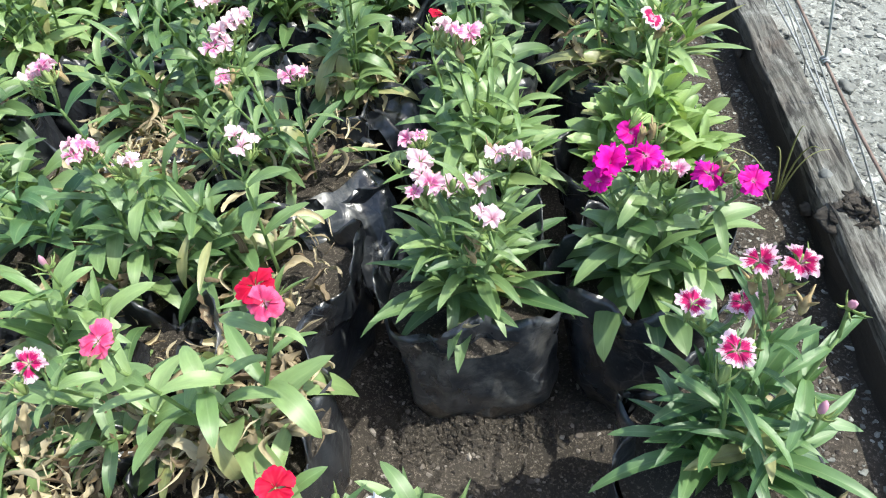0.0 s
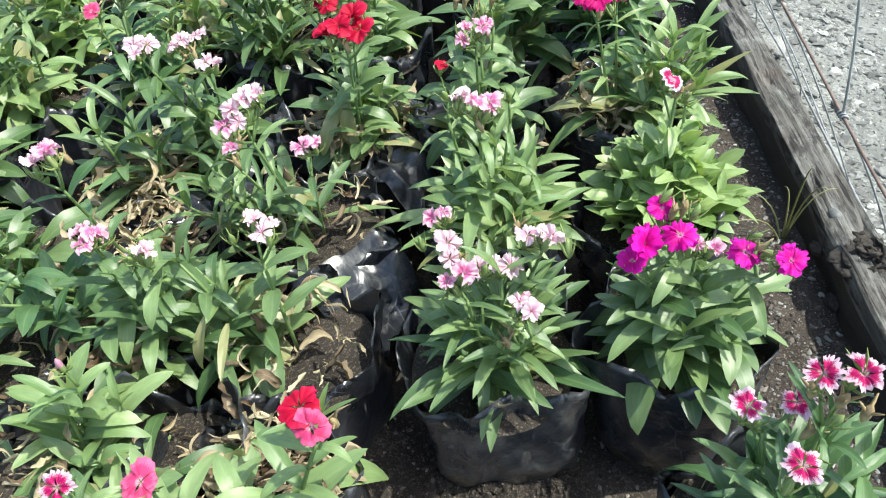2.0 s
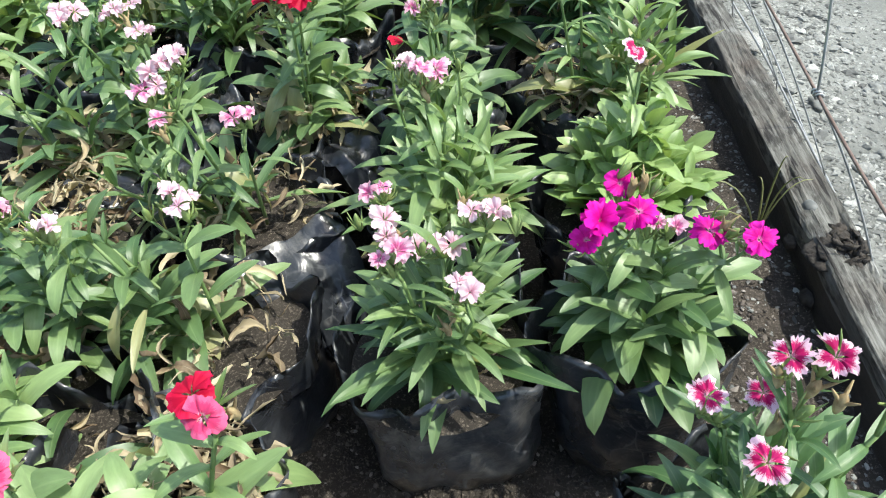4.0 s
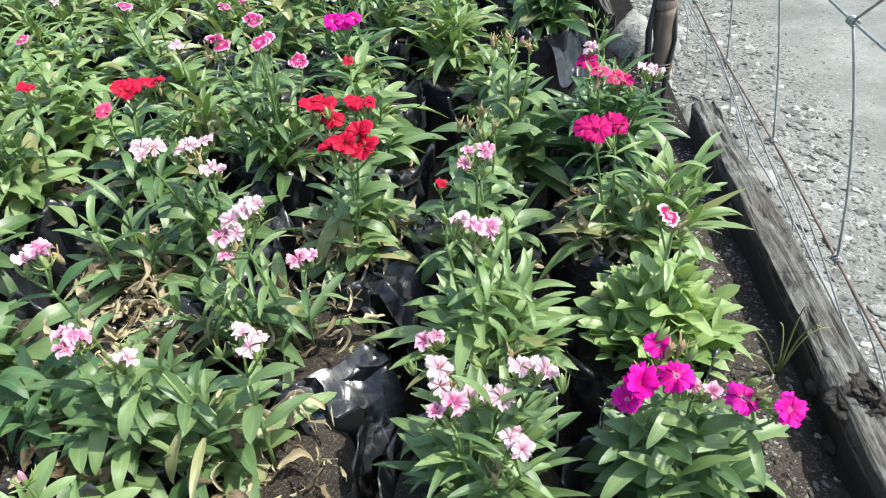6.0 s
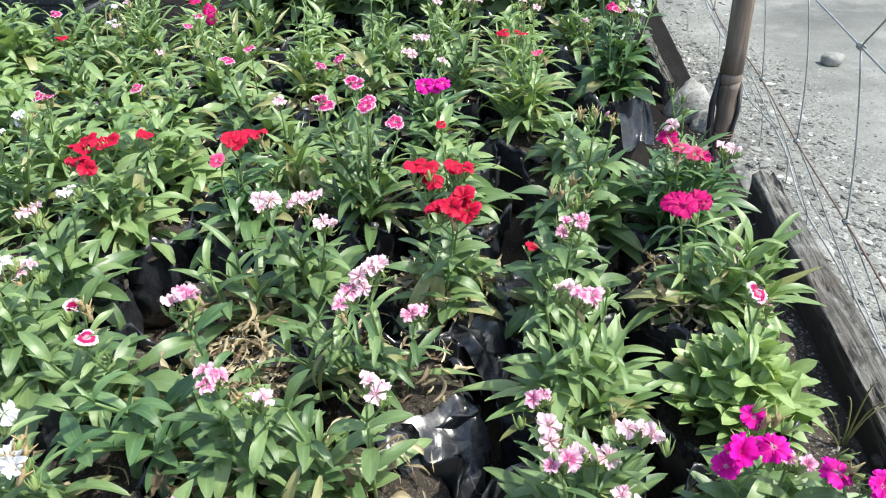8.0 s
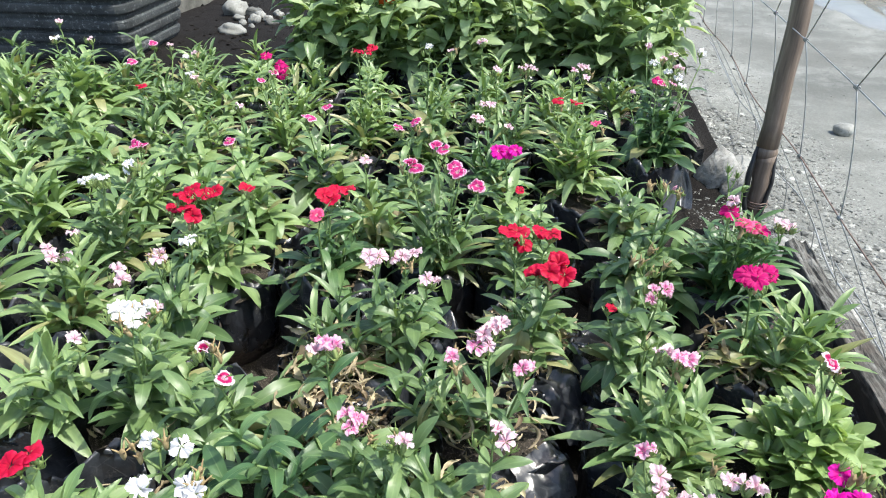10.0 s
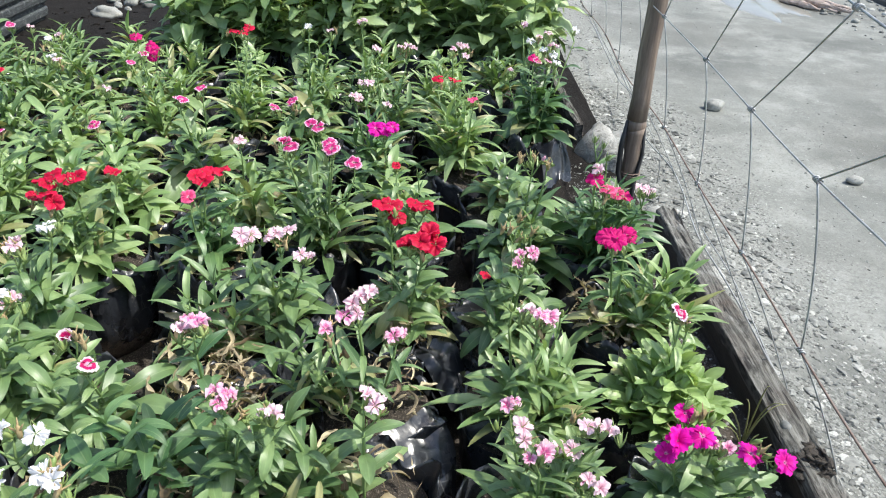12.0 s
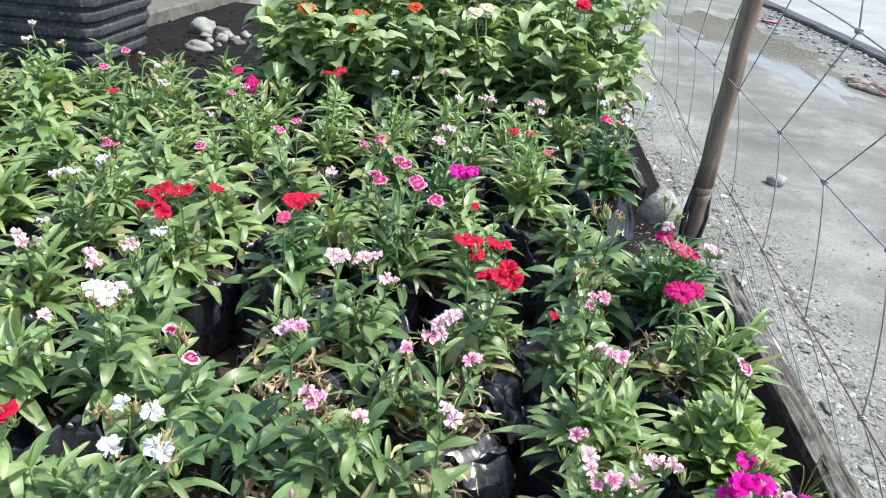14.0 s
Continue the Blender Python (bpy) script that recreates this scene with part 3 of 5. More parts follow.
# ---- grow bags ----
def bag_shape(seed, radius=0.080, height=0.180, box=2.7):
    """A limp film bag: squarish, crumpled in facets, with a thin ragged mouth."""
    off = Vector((seed * 5.1, seed * 2.7, seed * 1.9))
    rr_ = random.Random(seed)
    segs, rows = 52, 13
    verts, faces = [], []
    for li in range(rows + 3):
        for k in range(segs):
            a = 2 * math.pi * (k + 0.5 * (li % 2)) / segs
            d = Vector((math.cos(a), math.sin(a), 0))
            square = 0.95 / (abs(d.x) ** box + abs(d.y) ** box) ** (1 / box)
            top = height + 0.044 * noise.noise(d * 1.5 + off) + 0.020 * noise.noise(d * 4.0 + off)
            if li <= rows:
                s = li / rows
                z = top * s
            else:
                s = 1.0
                z = top - (0.006 if li == rows + 1 else 0.050)
            foot = 0.76 + 0.24 * math.sin(math.pi / 2 * min(1.0, 0.15 + s * 2.4))
            pleat = 0.085 * noise.noise(d * 4.2 + off) * s + 0.05 * noise.noise(Vector((d.x * 2.0, d.y * 2.0, z * 14)) + off)
            crumple = 0.080 * noise.noise(Vector((d.x * 5, d.y * 5, z * 38)) + off) + rr_.uniform(-0.006, 0.006)
            lip = (0.42 * noise.noise(d * 1.9 + off * 1.3) + 0.05) * max(0.0, (s - 0.62) / 0.38)
            r_ = radius * square * (foot + pleat + crumple + lip)
            if li > rows:
                r_ -= 0.0016 if li == rows + 1 else 0.004
            verts.append((d.x * r_, d.y * r_, max(z, 0.0)))
    for li in range(rows + 2):
        for k in range(segs):
            a, b = li * segs + k, li * segs + (k + 1) % segs
            c, e = a + segs, b + segs
            faces += [(a, b, c), (b, e, c)] if li % 2 == 0 else [(a, b, e), (a, e, c)]
    faces.append(tuple(range(segs))[::-1])
    return verts, faces


def soil_disc(seed, radius=0.080, z=0.150):
    off = Vector((seed * 2.1, seed * 4.7, 3.0))
    verts, faces = [(0, 0, z + 0.006)], []
    rings, segs = 7, 24
    for i in range(1, rings + 1):
        for k in range(segs):
            a = 2 * math.pi * k / segs
            rr = radius * i / rings
            x, y = rr * math.cos(a), rr * math.sin(a)
            verts.append((x, y, z + 0.008 * noise.noise(Vector((x, y, 0)) * 26 + off) + 0.004 * noise.noise(Vector((x, y, 0)) * 90 + off)))
    for k in range(segs):
        faces.append((0, 1 + k, 1 + (k + 1) % segs))
    for i in range(rings - 1):
        for k in range(segs):
            a, b = 1 + i * segs + k, 1 + i * segs + (k + 1) % segs
            faces.append((a, a + segs, b + segs, b))
    return verts, faces


def flap_shape(seed, width, length):
    """A torn piece of the bag's mouth, crumpled, hanging outwards along x from the rim."""
    off = Vector((seed * 3.3, seed * 1.7, seed * 0.9))
    nu, nv = 13, 15
    verts = []
    for j in range(nv):
        for i in range(nu):
            u, v = i / (nu - 1), j / (nv - 1) - 0.5
            q = Vector((u * 2.2, v * 3.0, 0)) + off
            edge = 1 + 0.25 * noise.noise(Vector((v * 5, 0, 3)) + off)
            x = 0.066 + length * u * edge * 0.86
            y = v * width * (1 - 0.25 * u) + 0.012 * noise.noise(q)
            z = 0.168 + 0.012 * math.sin(u * 2.6) - 0.085 * u ** 1.5 + 0.030 * noise.noise(q * 1.1) + 0.006 * noise.noise(q * 3.1)
            verts.append((x, y, z))
    top = grid_faces(nu, nv)
    return verts, top


BAGS = [mesh_of("grow_bag", *bag_shape(i), M_BAG) for i in range(9)]
BOXY_BAG = mesh_of("grow_bag", *bag_shape(3, 0.083, 0.180, 4.2), M_DUSTY)
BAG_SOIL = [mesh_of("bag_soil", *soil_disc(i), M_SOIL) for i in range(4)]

TONE_WORDS = {"lp": "light pink", "pk": "pink", "mg": "hot magenta", "mr": "rose magenta", "rd": "red", "cr": "coral red", "wh": "white", "bi": "crimson and white", "rs": "pale-edged rose pink", "ri": "white-edged crimson", "lb": "pale budding", "rb": "red budding", "db": "faded", "gb": "budding"}
_count = [0]


def dianthus(x, y, heads=(), style="", tone="mid", stems=8, size=1.0, dry=3, brown=0, far=False, spread=1.0, lean=(0.0, 0.0), buds=2, hang=0, flaps=(), boxy=False):
    """A dianthus in a black film bag; heads are the blossoms: place in the bed and colour."""
    _count[0] += 1
    r = random.Random(1000 + _count[0])
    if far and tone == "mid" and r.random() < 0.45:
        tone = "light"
    colours = [h[3] for h in heads]
    main = max(set(colours), key=colours.count) if colours else ""
    word = TONE_WORDS.get(main, "")
    leafword = {"yellow": "yellowish", "mid": "green", "light": "light green", "lime": "bright green", "deep": "dark green"}[tone]
    if word:
        label = f"{leafword} dianthus with {word} flowers in a black bag"
    else:
        label = f"flowerless {leafword} dianthus plant in a black bag"
    if brown > 6:
        label = "withering " + label
    pot = thing("potted_dianthus", (x, y, 0), label, "potted plant", "potted dianthus in the nursery bed")
    turn = Matrix.Rotation(r.uniform(0, 6.28), 4, "Z") @ Matrix.Diagonal((r.uniform(0.94, 1.05), r.uniform(0.94, 1.05), r.uniform(0.93, 1.06), 1))
    film = BAGS[r.randrange(len(BAGS))]
    if boxy:
        part("grow_bag", BOXY_BAG, pot, Matrix.Translation((0.004, 0.012, 0)) @ Matrix.Rotation(0.12, 4, "Z"), "dusty crumpled black plastic film bag")
    else:
        part("grow_bag", film, pot, turn, "crumpled black plastic film bag")
    part("bag_soil", BAG_SOIL[r.randrange(len(BAG_SOIL))], pot, Matrix.Rotation(r.uniform(0, 6.28), 4, "Z"))
    for k, (az, width, length) in enumerate(flaps):
        part("film_flap", mesh_of("film_flap", *flap_shape(_count[0] + 7 * k, width, length), M_BAG), pot, Matrix.Rotation(az, 4, "Z"), "torn shiny black film folded out")
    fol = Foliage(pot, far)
    style = style or r.choice(("lance", "lance", "strap") if not far else ("lance", "strap", "strap"))
    lx, ly = lean
    if heads:
        # shoots lean the way the blossoms do
        lx += max(-0.04, min(0.04, 0.5 * (sum(h[0] for h in heads) / len(heads) - x)))
        ly += max(-0.05, min(0.05, 0.5 * (sum(h[1] for h in heads) / len(heads) - y)))
    stems = max(2, round(stems * 0.72))
    golden = 2.39996
    start = r.uniform(0, 6.28)
    reach = {"lance": 0.090, "broad": 0.063, "strap": 0.104}[style] * size * (1.12 if far else 1.0)
    for i in range(stems):
        az = start + i * golden
        out = ((i + 0.5) / stems) ** 0.6 * spread
        base = Vector((0.016 * math.cos(az) * out + lx * 0.8, 0.016 * math.sin(az) * out + ly * 0.8, 0.150))
        h = (0.146 - 0.085 * out) * (0.5 + 0.5 * size) * r.uniform(0.8, 1.15)
        if style == "broad":
            h *= 0.62
        tip = base + Vector((0.029 * out * math.cos(az) * size + lx, 0.029 * out * math.sin(az) * size + ly, h))
        mid = base.lerp(tip, 0.45) + Vector((0.006 * math.cos(az), 0.006 * math.sin(az), 0.006))
        path = bezier(base, mid, tip, 21)
        if not far:
            part("stem", mesh_of("stem", *tube(path[::5], [0.0026, 0.0024, 0.0022, 0.002, 0.0014], 5), M_STEM), pot)
        nodes = 4
        for k in range(nodes):
            s = 0.10 + 0.90 * k / (nodes - 1)
            p = path[int(s * 20)]
            la = az + (math.pi / 2) * (k % 2) + r.uniform(-0.45, 0.45)
            for side in (0, math.pi):
                d = la + side
                length = reach * r.uniform(0.72, 1.22) * (1.08 - 0.50 * s)
                rise = 0.60 + r.uniform(-0.25, 0.32) + 0.45 * s * (1.0 - 0.4 * out) + {"broad": r.uniform(0.10, 0.55), "strap": r.uniform(0.0, 0.35), "lance": 0.0}[style]
                fol.add(style, "yellow" if s < (0.8 if far else 0.5) and r.random() < (0.11 if far else 0.12) else tone, r, p, d, rise, length)
        fol.add("spike" if style != "broad" else style, tone, r, tip, az, r.uniform(0.8, 1.35), 0.032 * size * r.uniform(0.8, 1.2))
    # old lower leaves that hang over the mouth of the bag
    for k in range(4):
        d = start + k * 1.57 + r.uniform(-0.4, 0.4)
        p = Vector((0.026 * math.cos(d) + lx * 0.5, 0.026 * math.sin(d) + ly * 0.5, r.uniform(0.170, 0.195)))
        fol.add(style, tone, r, p, d, r.uniform(0.15, 0.60), reach * r.uniform(0.90, 1.25))
    for k in range(hang):
        d = r.uniform(0, 6.28)
        p = Vector((0.03 * math.cos(d) + lx, 0.03 * math.sin(d) + ly, r.uniform(0.19, 0.25)))
        fol.add(r.choice(("strap", "lance")), r.choice(("yellow", "yellow", tone)), r, p, d, r.uniform(-1.0, 0.2), r.uniform(0.050, 0.080))
    # small crisp withered leaves round the foot
    waste = Foliage(pot, True)
    for k in range(dry * 6 + brown * 11):
        d, q = r.uniform(0, 6.28), 0.070 * r.random() ** 0.6
        p = Vector((q * math.cos(d), q * math.sin(d), r.uniform(0.155, 0.180) + (r.uniform(0, 0.035) if brown else 0)))
        waste.add("curl", "dry", r, p, d + r.uniform(-1.8, 1.8), r.uniform(-0.5, 0.6), r.uniform(0.014, 0.046), r.uniform(-1.5, 1.5))
    for k in range(hang):
        d = r.uniform(0, 6.28)
        p = Vector((0.028 * math.cos(d) + lx, 0.028 * math.sin(d) + ly, r.uniform(0.19, 0.24)))
        waste.add("curl", "dry", r, p, d, r.uniform(-1.2, -0.2), r.uniform(0.034, 0.062), r.uniform(-0.8, 0.8))
    waste.done()
    # blossoms that stand close together share one leafy stalk
    bunches = []
    for hx, hy, hz, kind, *scale in heads:
        q = Vector((hx - x, hy - y, hz))
        kind = (kind, scale[0] if scale else 1.0)
        for bunch in bunches:
            if (bunch[0][0] - q).length < 0.036:
                bunch.append((q, kind))
                break
        else:
            bunches.append([(q, kind)])
    for bunch in bunches:
        centre = sum((q for q, kind in bunch), Vector()) / len(bunch)
        low = min(q.z for q, kind in bunch)
        foot = Vector((centre.x * 0.30, centre.y * 0.30, 0.160))
        fork = Vector((centre.x, centre.y, max(0.185, low - 0.030)))
        knee = Vector((foot.x + (centre.x - foot.x) * 0.55, foot.y + (centre.y - foot.y) * 0.55, 0.4 * foot.z + 0.6 * fork.z))
        way = bezier(foot, knee, fork, 13)
        part("flower_stalk", mesh_of("flower_stalk", *tube(way[::2], [0.0022, 0.0021, 0.002, 0.0018, 0.0017, 0.0016, 0.0015], 5), M_STEM), pot)
        for n, k in enumerate((5, 8, 11)):
            d = r.uniform(0, 6.28)
            for side in (0, math.pi):
                fol.add("strap" if style == "strap" else "lance", tone, r, way[k], d + side, r.uniform(0.35, 0.9), (0.066 - 0.011 * n) * r.uniform(0.75, 1.15))
        for q, (kind, scale) in bunch:
            tilt = Vector((0.10 + r.uniform(-0.38, 0.38), -0.22 + r.uniform(-0.38, 0.38), 1.0)).normalized()
            if kind in ("mg", "mr", "cr"):
                tilt = (tilt + Vector((-0.10, -0.35, 0.0))).normalized()
            neck = q - tilt * (0.006 if kind in BUDS else 0.016)
            part("flower_stalk", mesh_of("flower_stalk", *tube(bezier(fork, (fork + neck) / 2 + Vector((0, 0, -0.003)), neck, 4), [0.0015, 0.0014, 0.0013, 0.0012], 5), M_STEM), pot)
            fol.add("spike", tone, r, fork.lerp(neck, 0.6), r.uniform(0, 6.28), r.uniform(0.5, 1.1), r.uniform(0.016, 0.028))
            if kind == "cr":
                # narrow pale leaves that stand up round the blossom
                for k in range(5):
                    a = 1.25 * k + r.uniform(-0.3, 0.3)
                    fol.add("spike", "light", r, neck, a, r.uniform(0.5, 1.1), r.uniform(0.026, 0.040))
            if kind == "rb":
                flower(pot, q, tilt, "rd", r, 0.58)
                continue
            if kind in BUDS:
                mb = Matrix.Translation(q) @ tilt.to_track_quat("Z", "Y").to_matrix().to_4x4()
                bud = part("bud", BUDS[kind][r.randrange(len(BUDS[kind]))], pot, mb)
                if kind == "lb":
                    part("calyx", CALYX[r.randrange(4)], bud, Matrix.Translation((0, 0, 0.003)) @ Matrix.Scale(0.8, 4))
                if kind == "db":
                    for k in range(3):
                        d = Vector((r.uniform(-0.014, 0.014), r.uniform(-0.014, 0.014), r.uniform(-0.012, 0.006)))
                        part("bud", BUDS[r.choice(("db", "gb", "gb"))][k % 2], pot, Matrix.Translation(d) @ mb @ Matrix.Rotation(r.uniform(-0.5, 0.5), 4, "X"))
                continue
            flower(pot, q, tilt, kind, r, r.uniform(0.90, 1.08) * FLOWER_SIZE.get(kind, 1.0) * scale * (0.9 if far else 1.0))
            if kind in ("lp", "pk") and not far and r.random() < 0.6:
                # a smaller blossom of the same umbel
                a = r.uniform(0, 6.28)
                flower(pot, q + Vector((0.013 * math.cos(a), 0.013 * math.sin(a), r.uniform(-0.006, 0.001))), (tilt + Vector((0.35 * math.cos(a), 0.35 * math.sin(a), 0))).normalized(), kind, r, r.uniform(0.55, 0.72))
            for k in range(r.randint(0, buds)):
                d = Vector((r.uniform(-0.016, 0.016), r.uniform(-0.016, 0.016), r.uniform(-0.020, -0.004)))
                part("bud", BUDS[r.choice(("gb", "gb", "db"))][r.randrange(3)], pot, Matrix.Translation(q + d) @ Euler((r.uniform(-0.5, 0.5), r.uniform(-0.5, 0.5), 0)).to_matrix().to_4x4())
    fol.done()
    return pot


# ---- ground ----
ROAD_Z = -0.17


def smooth_step(a, b, x):
    t = min(1.0, max(0.0, (x - a) / (b - a)))
    return t * t * (3 - 2 * t)


def ground_z(x, y):
    """Road level; gravel banked up against the plank."""
    bank = 0.085 * (1 - smooth_step(0.46, 0.95, x)) if x > 0 else 0.0
    rough = 0.006 * noise.noise(Vector((x * 3.1, y * 3.1, 0))) + 0.0035 * noise.noise(Vector((x * 11, y * 11, 4)))
    near = 1 - smooth_step(3.2, 4.2, y)
    return ROAD_Z + bank + rough * near


def axis(lo, hi, fine_lo, fine_hi, step, coarse):
    a = list(np.arange(fine_lo, fine_hi, step)) + [fine_hi]
    left, right = [], []
    x, s = fine_lo, step
    while x > lo:
        s = min(s * 1.35, coarse)
        x -= s
        left.append(max(x, lo))
    x, s = fine_hi, step
    while x < hi:
        s = min(s * 1.35, coarse)
        x += s
        right.append(min(x, hi))
    return left[::-1] + a + right


xs, ys = axis(-400, 400, 0.40, 2.4, 0.03, 60), axis(-400, 400, -0.2, 4.2, 0.04, 60)
verts = [(x, y, ground_z(x, y)) for y in ys for x in xs]
ground = thing("ground", (0, 0, 0), "grey dusty gravel road with fine stones", "ground", kind="structure", me=mesh_of("ground", verts, grid_faces(len(xs), len(ys)), M_GRAVEL))

# raised bed of dark soil
xs, ys = axis(-3.4, 0.425, -0.6, 0.40, 0.012, 0.09), axis(-1.6, 4.9, 0.0, 1.2, 0.014, 0.09)


def bed_z(x, y):
    lump = 0.010 * noise.noise(Vector((x * 9, y * 9, 1))) + 0.006 * noise.noise(Vector((x * 34, y * 34, 2)))
    dip = -0.006 * smooth_step(0.29, 0.385, x)
    heap = 0.050 * math.exp(-((x + 0.150) / 0.050) ** 2 - ((y - 0.505) / 0.060) ** 2)
    foot = max(0.0, 1 - ((x + 0.005) / 0.10) ** 4)
    heap += foot * (0.020 + 1.6 * max(0.0, lump)) * math.exp(-((y - 0.460 - 0.35 * max(0.0, x)) / 0.024) ** 2)
    return lump + dip + heap + 0.002


nx, ny = len(xs), len(ys)
verts = [(x, y, bed_z(x, y)) for y in ys for x in xs]
faces = grid_faces(nx, ny)
rim = [i for i in range(nx)] + [j * nx + nx - 1 for j in range(1, ny)] + [(ny - 1) * nx + i for i in range(nx - 2, -1, -1)] + [j * nx for j in range(ny - 2, 0, -1)]
n = len(verts)
verts += [(verts[i][0], verts[i][1], -0.25) for i in rim]
for k in range(len(rim)):
    k2 = (k + 1) % len(rim)
    faces.append((rim[k], n + k, n + k2, rim[k2]))
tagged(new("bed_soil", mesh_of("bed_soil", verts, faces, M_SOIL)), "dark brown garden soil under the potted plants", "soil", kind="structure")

# crumbs, chips and little twigs on the soil
r = random.Random(5)
M_CRUMB = stone_material("soil_crumb", True)
for e in (nd for nd in M_CRUMB.node_tree.nodes if nd.type == "VALTORGB" and len(nd.color_ramp.elements) == 4):
    for el, c in zip(e.color_ramp.elements, ((0.025, 0.020, 0.017), (0.07, 0.056, 0.046), (0.13, 0.108, 0.090), (0.36, 0.32, 0.28))):
        el.color = (*c, 1)

def scattered(name, places, mat, label, category):
    """Loose stones (x, y, z, length, width, height, yaw), each a small uneven lump, joined into one mesh."""
    kinds = {k: [stone_shape((1, 1, 1), 11 * q + k, 1.0, 0.9, k) for q in range(10)] for k in (1, 2)}
    rr = random.Random(len(places))
    verts, faces, total = [], [], 0
    for x, y, z, a, b, c, yaw in places:
        v, f = rr.choice(kinds[2 if a > 0.0085 else 1])
        co, si = math.cos(yaw), math.sin(yaw)
        p = np.asarray(v) * (a, b, c)
        verts += np.stack((x + p[:, 0] * co - p[:, 1] * si, y + p[:, 0] * si + p[:, 1] * co, z + p[:, 2]), 1).tolist()
        faces += [(i + total, j + total, k + total) for i, j, k in f]
        total += len(v)
    return tagged(new(name, mesh_of(name, verts, faces, mat, smooth=False)), label, category, kind="stuff")


places = []
for k in range(7000):
    x, y = (r.uniform(-0.25, 0.38), r.uniform(0.20, 0.75)) if k % 4 else (r.uniform(0.24, 0.40), r.uniform(0.5, 1.7))
    s = 0.0009 + 0.0022 * r.random() ** 2
    places.append((x, y, bed_z(x, y) + s * 0.3, s * r.uniform(0.8, 2.0), s, s * r.uniform(0.5, 0.9), r.uniform(0, 6.28)))
scattered("soil_crumbs", places, M_CRUMB, "crumbs of soil, bark and grit on the bed", "soil crumbs")

# damp clods washed against the foot of the front bag
places = []
for k in range(1500):
    u = r.random()
    x, y = -0.085 + 0.165 * u, 0.447 + 0.028 * u * u + r.gauss(0, 0.011)
    s = 0.0012 + 0.0036 * r.random() ** 2
    places.append((x, y, bed_z(x, y) + s * 0.35, s * r.uniform(1.0, 1.5), s, s * r.uniform(0.7, 1.0), r.uniform(0, 6.28)))
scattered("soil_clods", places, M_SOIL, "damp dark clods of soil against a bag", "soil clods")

# gravel pieces beside the plank, thinning out over the road
places = []
for k in range(24000):
    u = r.random()
    x = 0.472 + 0.46 * u ** 1.7 + (r.uniform(0, 1.2) if r.random() < 0.12 else 0)
    y = r.uniform(0.40, 2.9) if r.random() < 0.86 else r.uniform(2.9, 5.5)
    s = 0.0013 + 0.0034 * r.random() ** 3
    if x < 0.86 and r.random() < 0.09:
        s = r.uniform(0.004, 0.0075) if r.random() < 0.86 else r.uniform(0.0075, 0.012)
    places.append((x, y, ground_z(x, y) + s * 0.15, s * r.uniform(1.0, 1.7), s, s * r.uniform(0.4, 0.7), r.uniform(0, 6.28)))
scattered("gravel", places, M_PEBBLE, "loose grey and pale gravel beside the plank", "gravel")


places = []
for k in range(2600):
    x, y = r.uniform(0.24, 0.412), r.uniform(0.30, 1.9)
    s = 0.0009 + 0.0022 * r.random() ** 2.5
    places.append((x, y, bed_z(x, y) + s * 0.2, s * r.uniform(1.0, 2.2), s, s * 0.6, r.uniform(0, 6.28)))
scattered("grit", places, M_PEBBLE, "grey grit strewn over the soil beside the plank", "grit")


def stone(x, y, z, size, seed, mat=None, squash=0.7, label="rounded grey river stone lying on the gravel", name="stone", group="stones on the road", yaw=0.0, rough=0.25):
    v, f = stone_shape(size, seed, squash, rough, 3)
    ob = thing(name, (x, y, z), label, "stone", group, me=mesh_of(name, v, f, mat or M_STONE))
    ob.rotation_euler[2] = yaw
    return ob


stone(1.066, 2.875, ROAD_Z + 0.020, (0.042, 0.034, 0.038), 3, M_WHITE, label="smooth pale oval stone lying alone on the road")
stone(1.32, 2.175, ROAD_Z + 0.012, (0.030, 0.021, 0.022), 5, M_WHITE, label="small pale pebble lying on the road")
for k in range(34):
    x, y = 0.50 + 0.34 * r.random() ** 1.3, r.uniform(0.6, 2.6)
    s = r.uniform(0.006, 0.014)
    stone(x, y, ground_z(x, y) + s * 0.2, (s * r.uniform(1.0, 1.7), s, s), 20 + k, M_WHITE if k % 2 else None, 0.55, yaw=r.uniform(0, 6), rough=0.6)
# two pale flat stones half under the wires
stone(0.548, 1.10, ground_z(0.55, 1.1) + 0.010, (0.046, 0.026, 0.022), 61, M_BOULDER, 0.45, "pale flat stone pressed into the gravel", yaw=1.9, rough=0.7)
stone(0.570, 1.45, ground_z(0.57, 1.45) + 0.010, (0.050, 0.025, 0.022), 62, M_BOULDER, 0.45, "pale flat stone pressed into the gravel", yaw=1.4, rough=0.7)

# boulders between the two planks, at the foot of the post
stone(0.374, 1.960, -0.004, (0.060, 0.072, 0.092), 71, M_BOULDER, 1.0, "upright pale weathered boulder at the end of the plank", "boulder", "boulders by the post", -0.15, 0.6)
stone(0.402, 1.885, -0.025, (0.036, 0.060, 0.060), 72, M_BOULDER, 1.0, "grey boulder wedged beside the post", "boulder", "boulders by the post", 0.5, 0.6)
stone(0.402, 1.765, -0.045, (0.038, 0.045, 0.050), 76, M_BOULDER, 1.0, "grey boulder half sunk beside the post", "boulder", "boulders by the post", 0.1, 0.6)
stone(0.470, 1.660, -0.06, (0.040, 0.045, 0.045), 73, M_WHITE, 0.8, "pale stone at the foot of the post", "boulder", "boulders by the post", 0.2, 0.3)
stone(0.500, 2.160, -0.08, (0.055, 0.045, 0.045), 74, M_WHITE, 0.7, "pale rounded stone beside the boulder", "boulder", "boulders by the post", 0.9, 0.3)
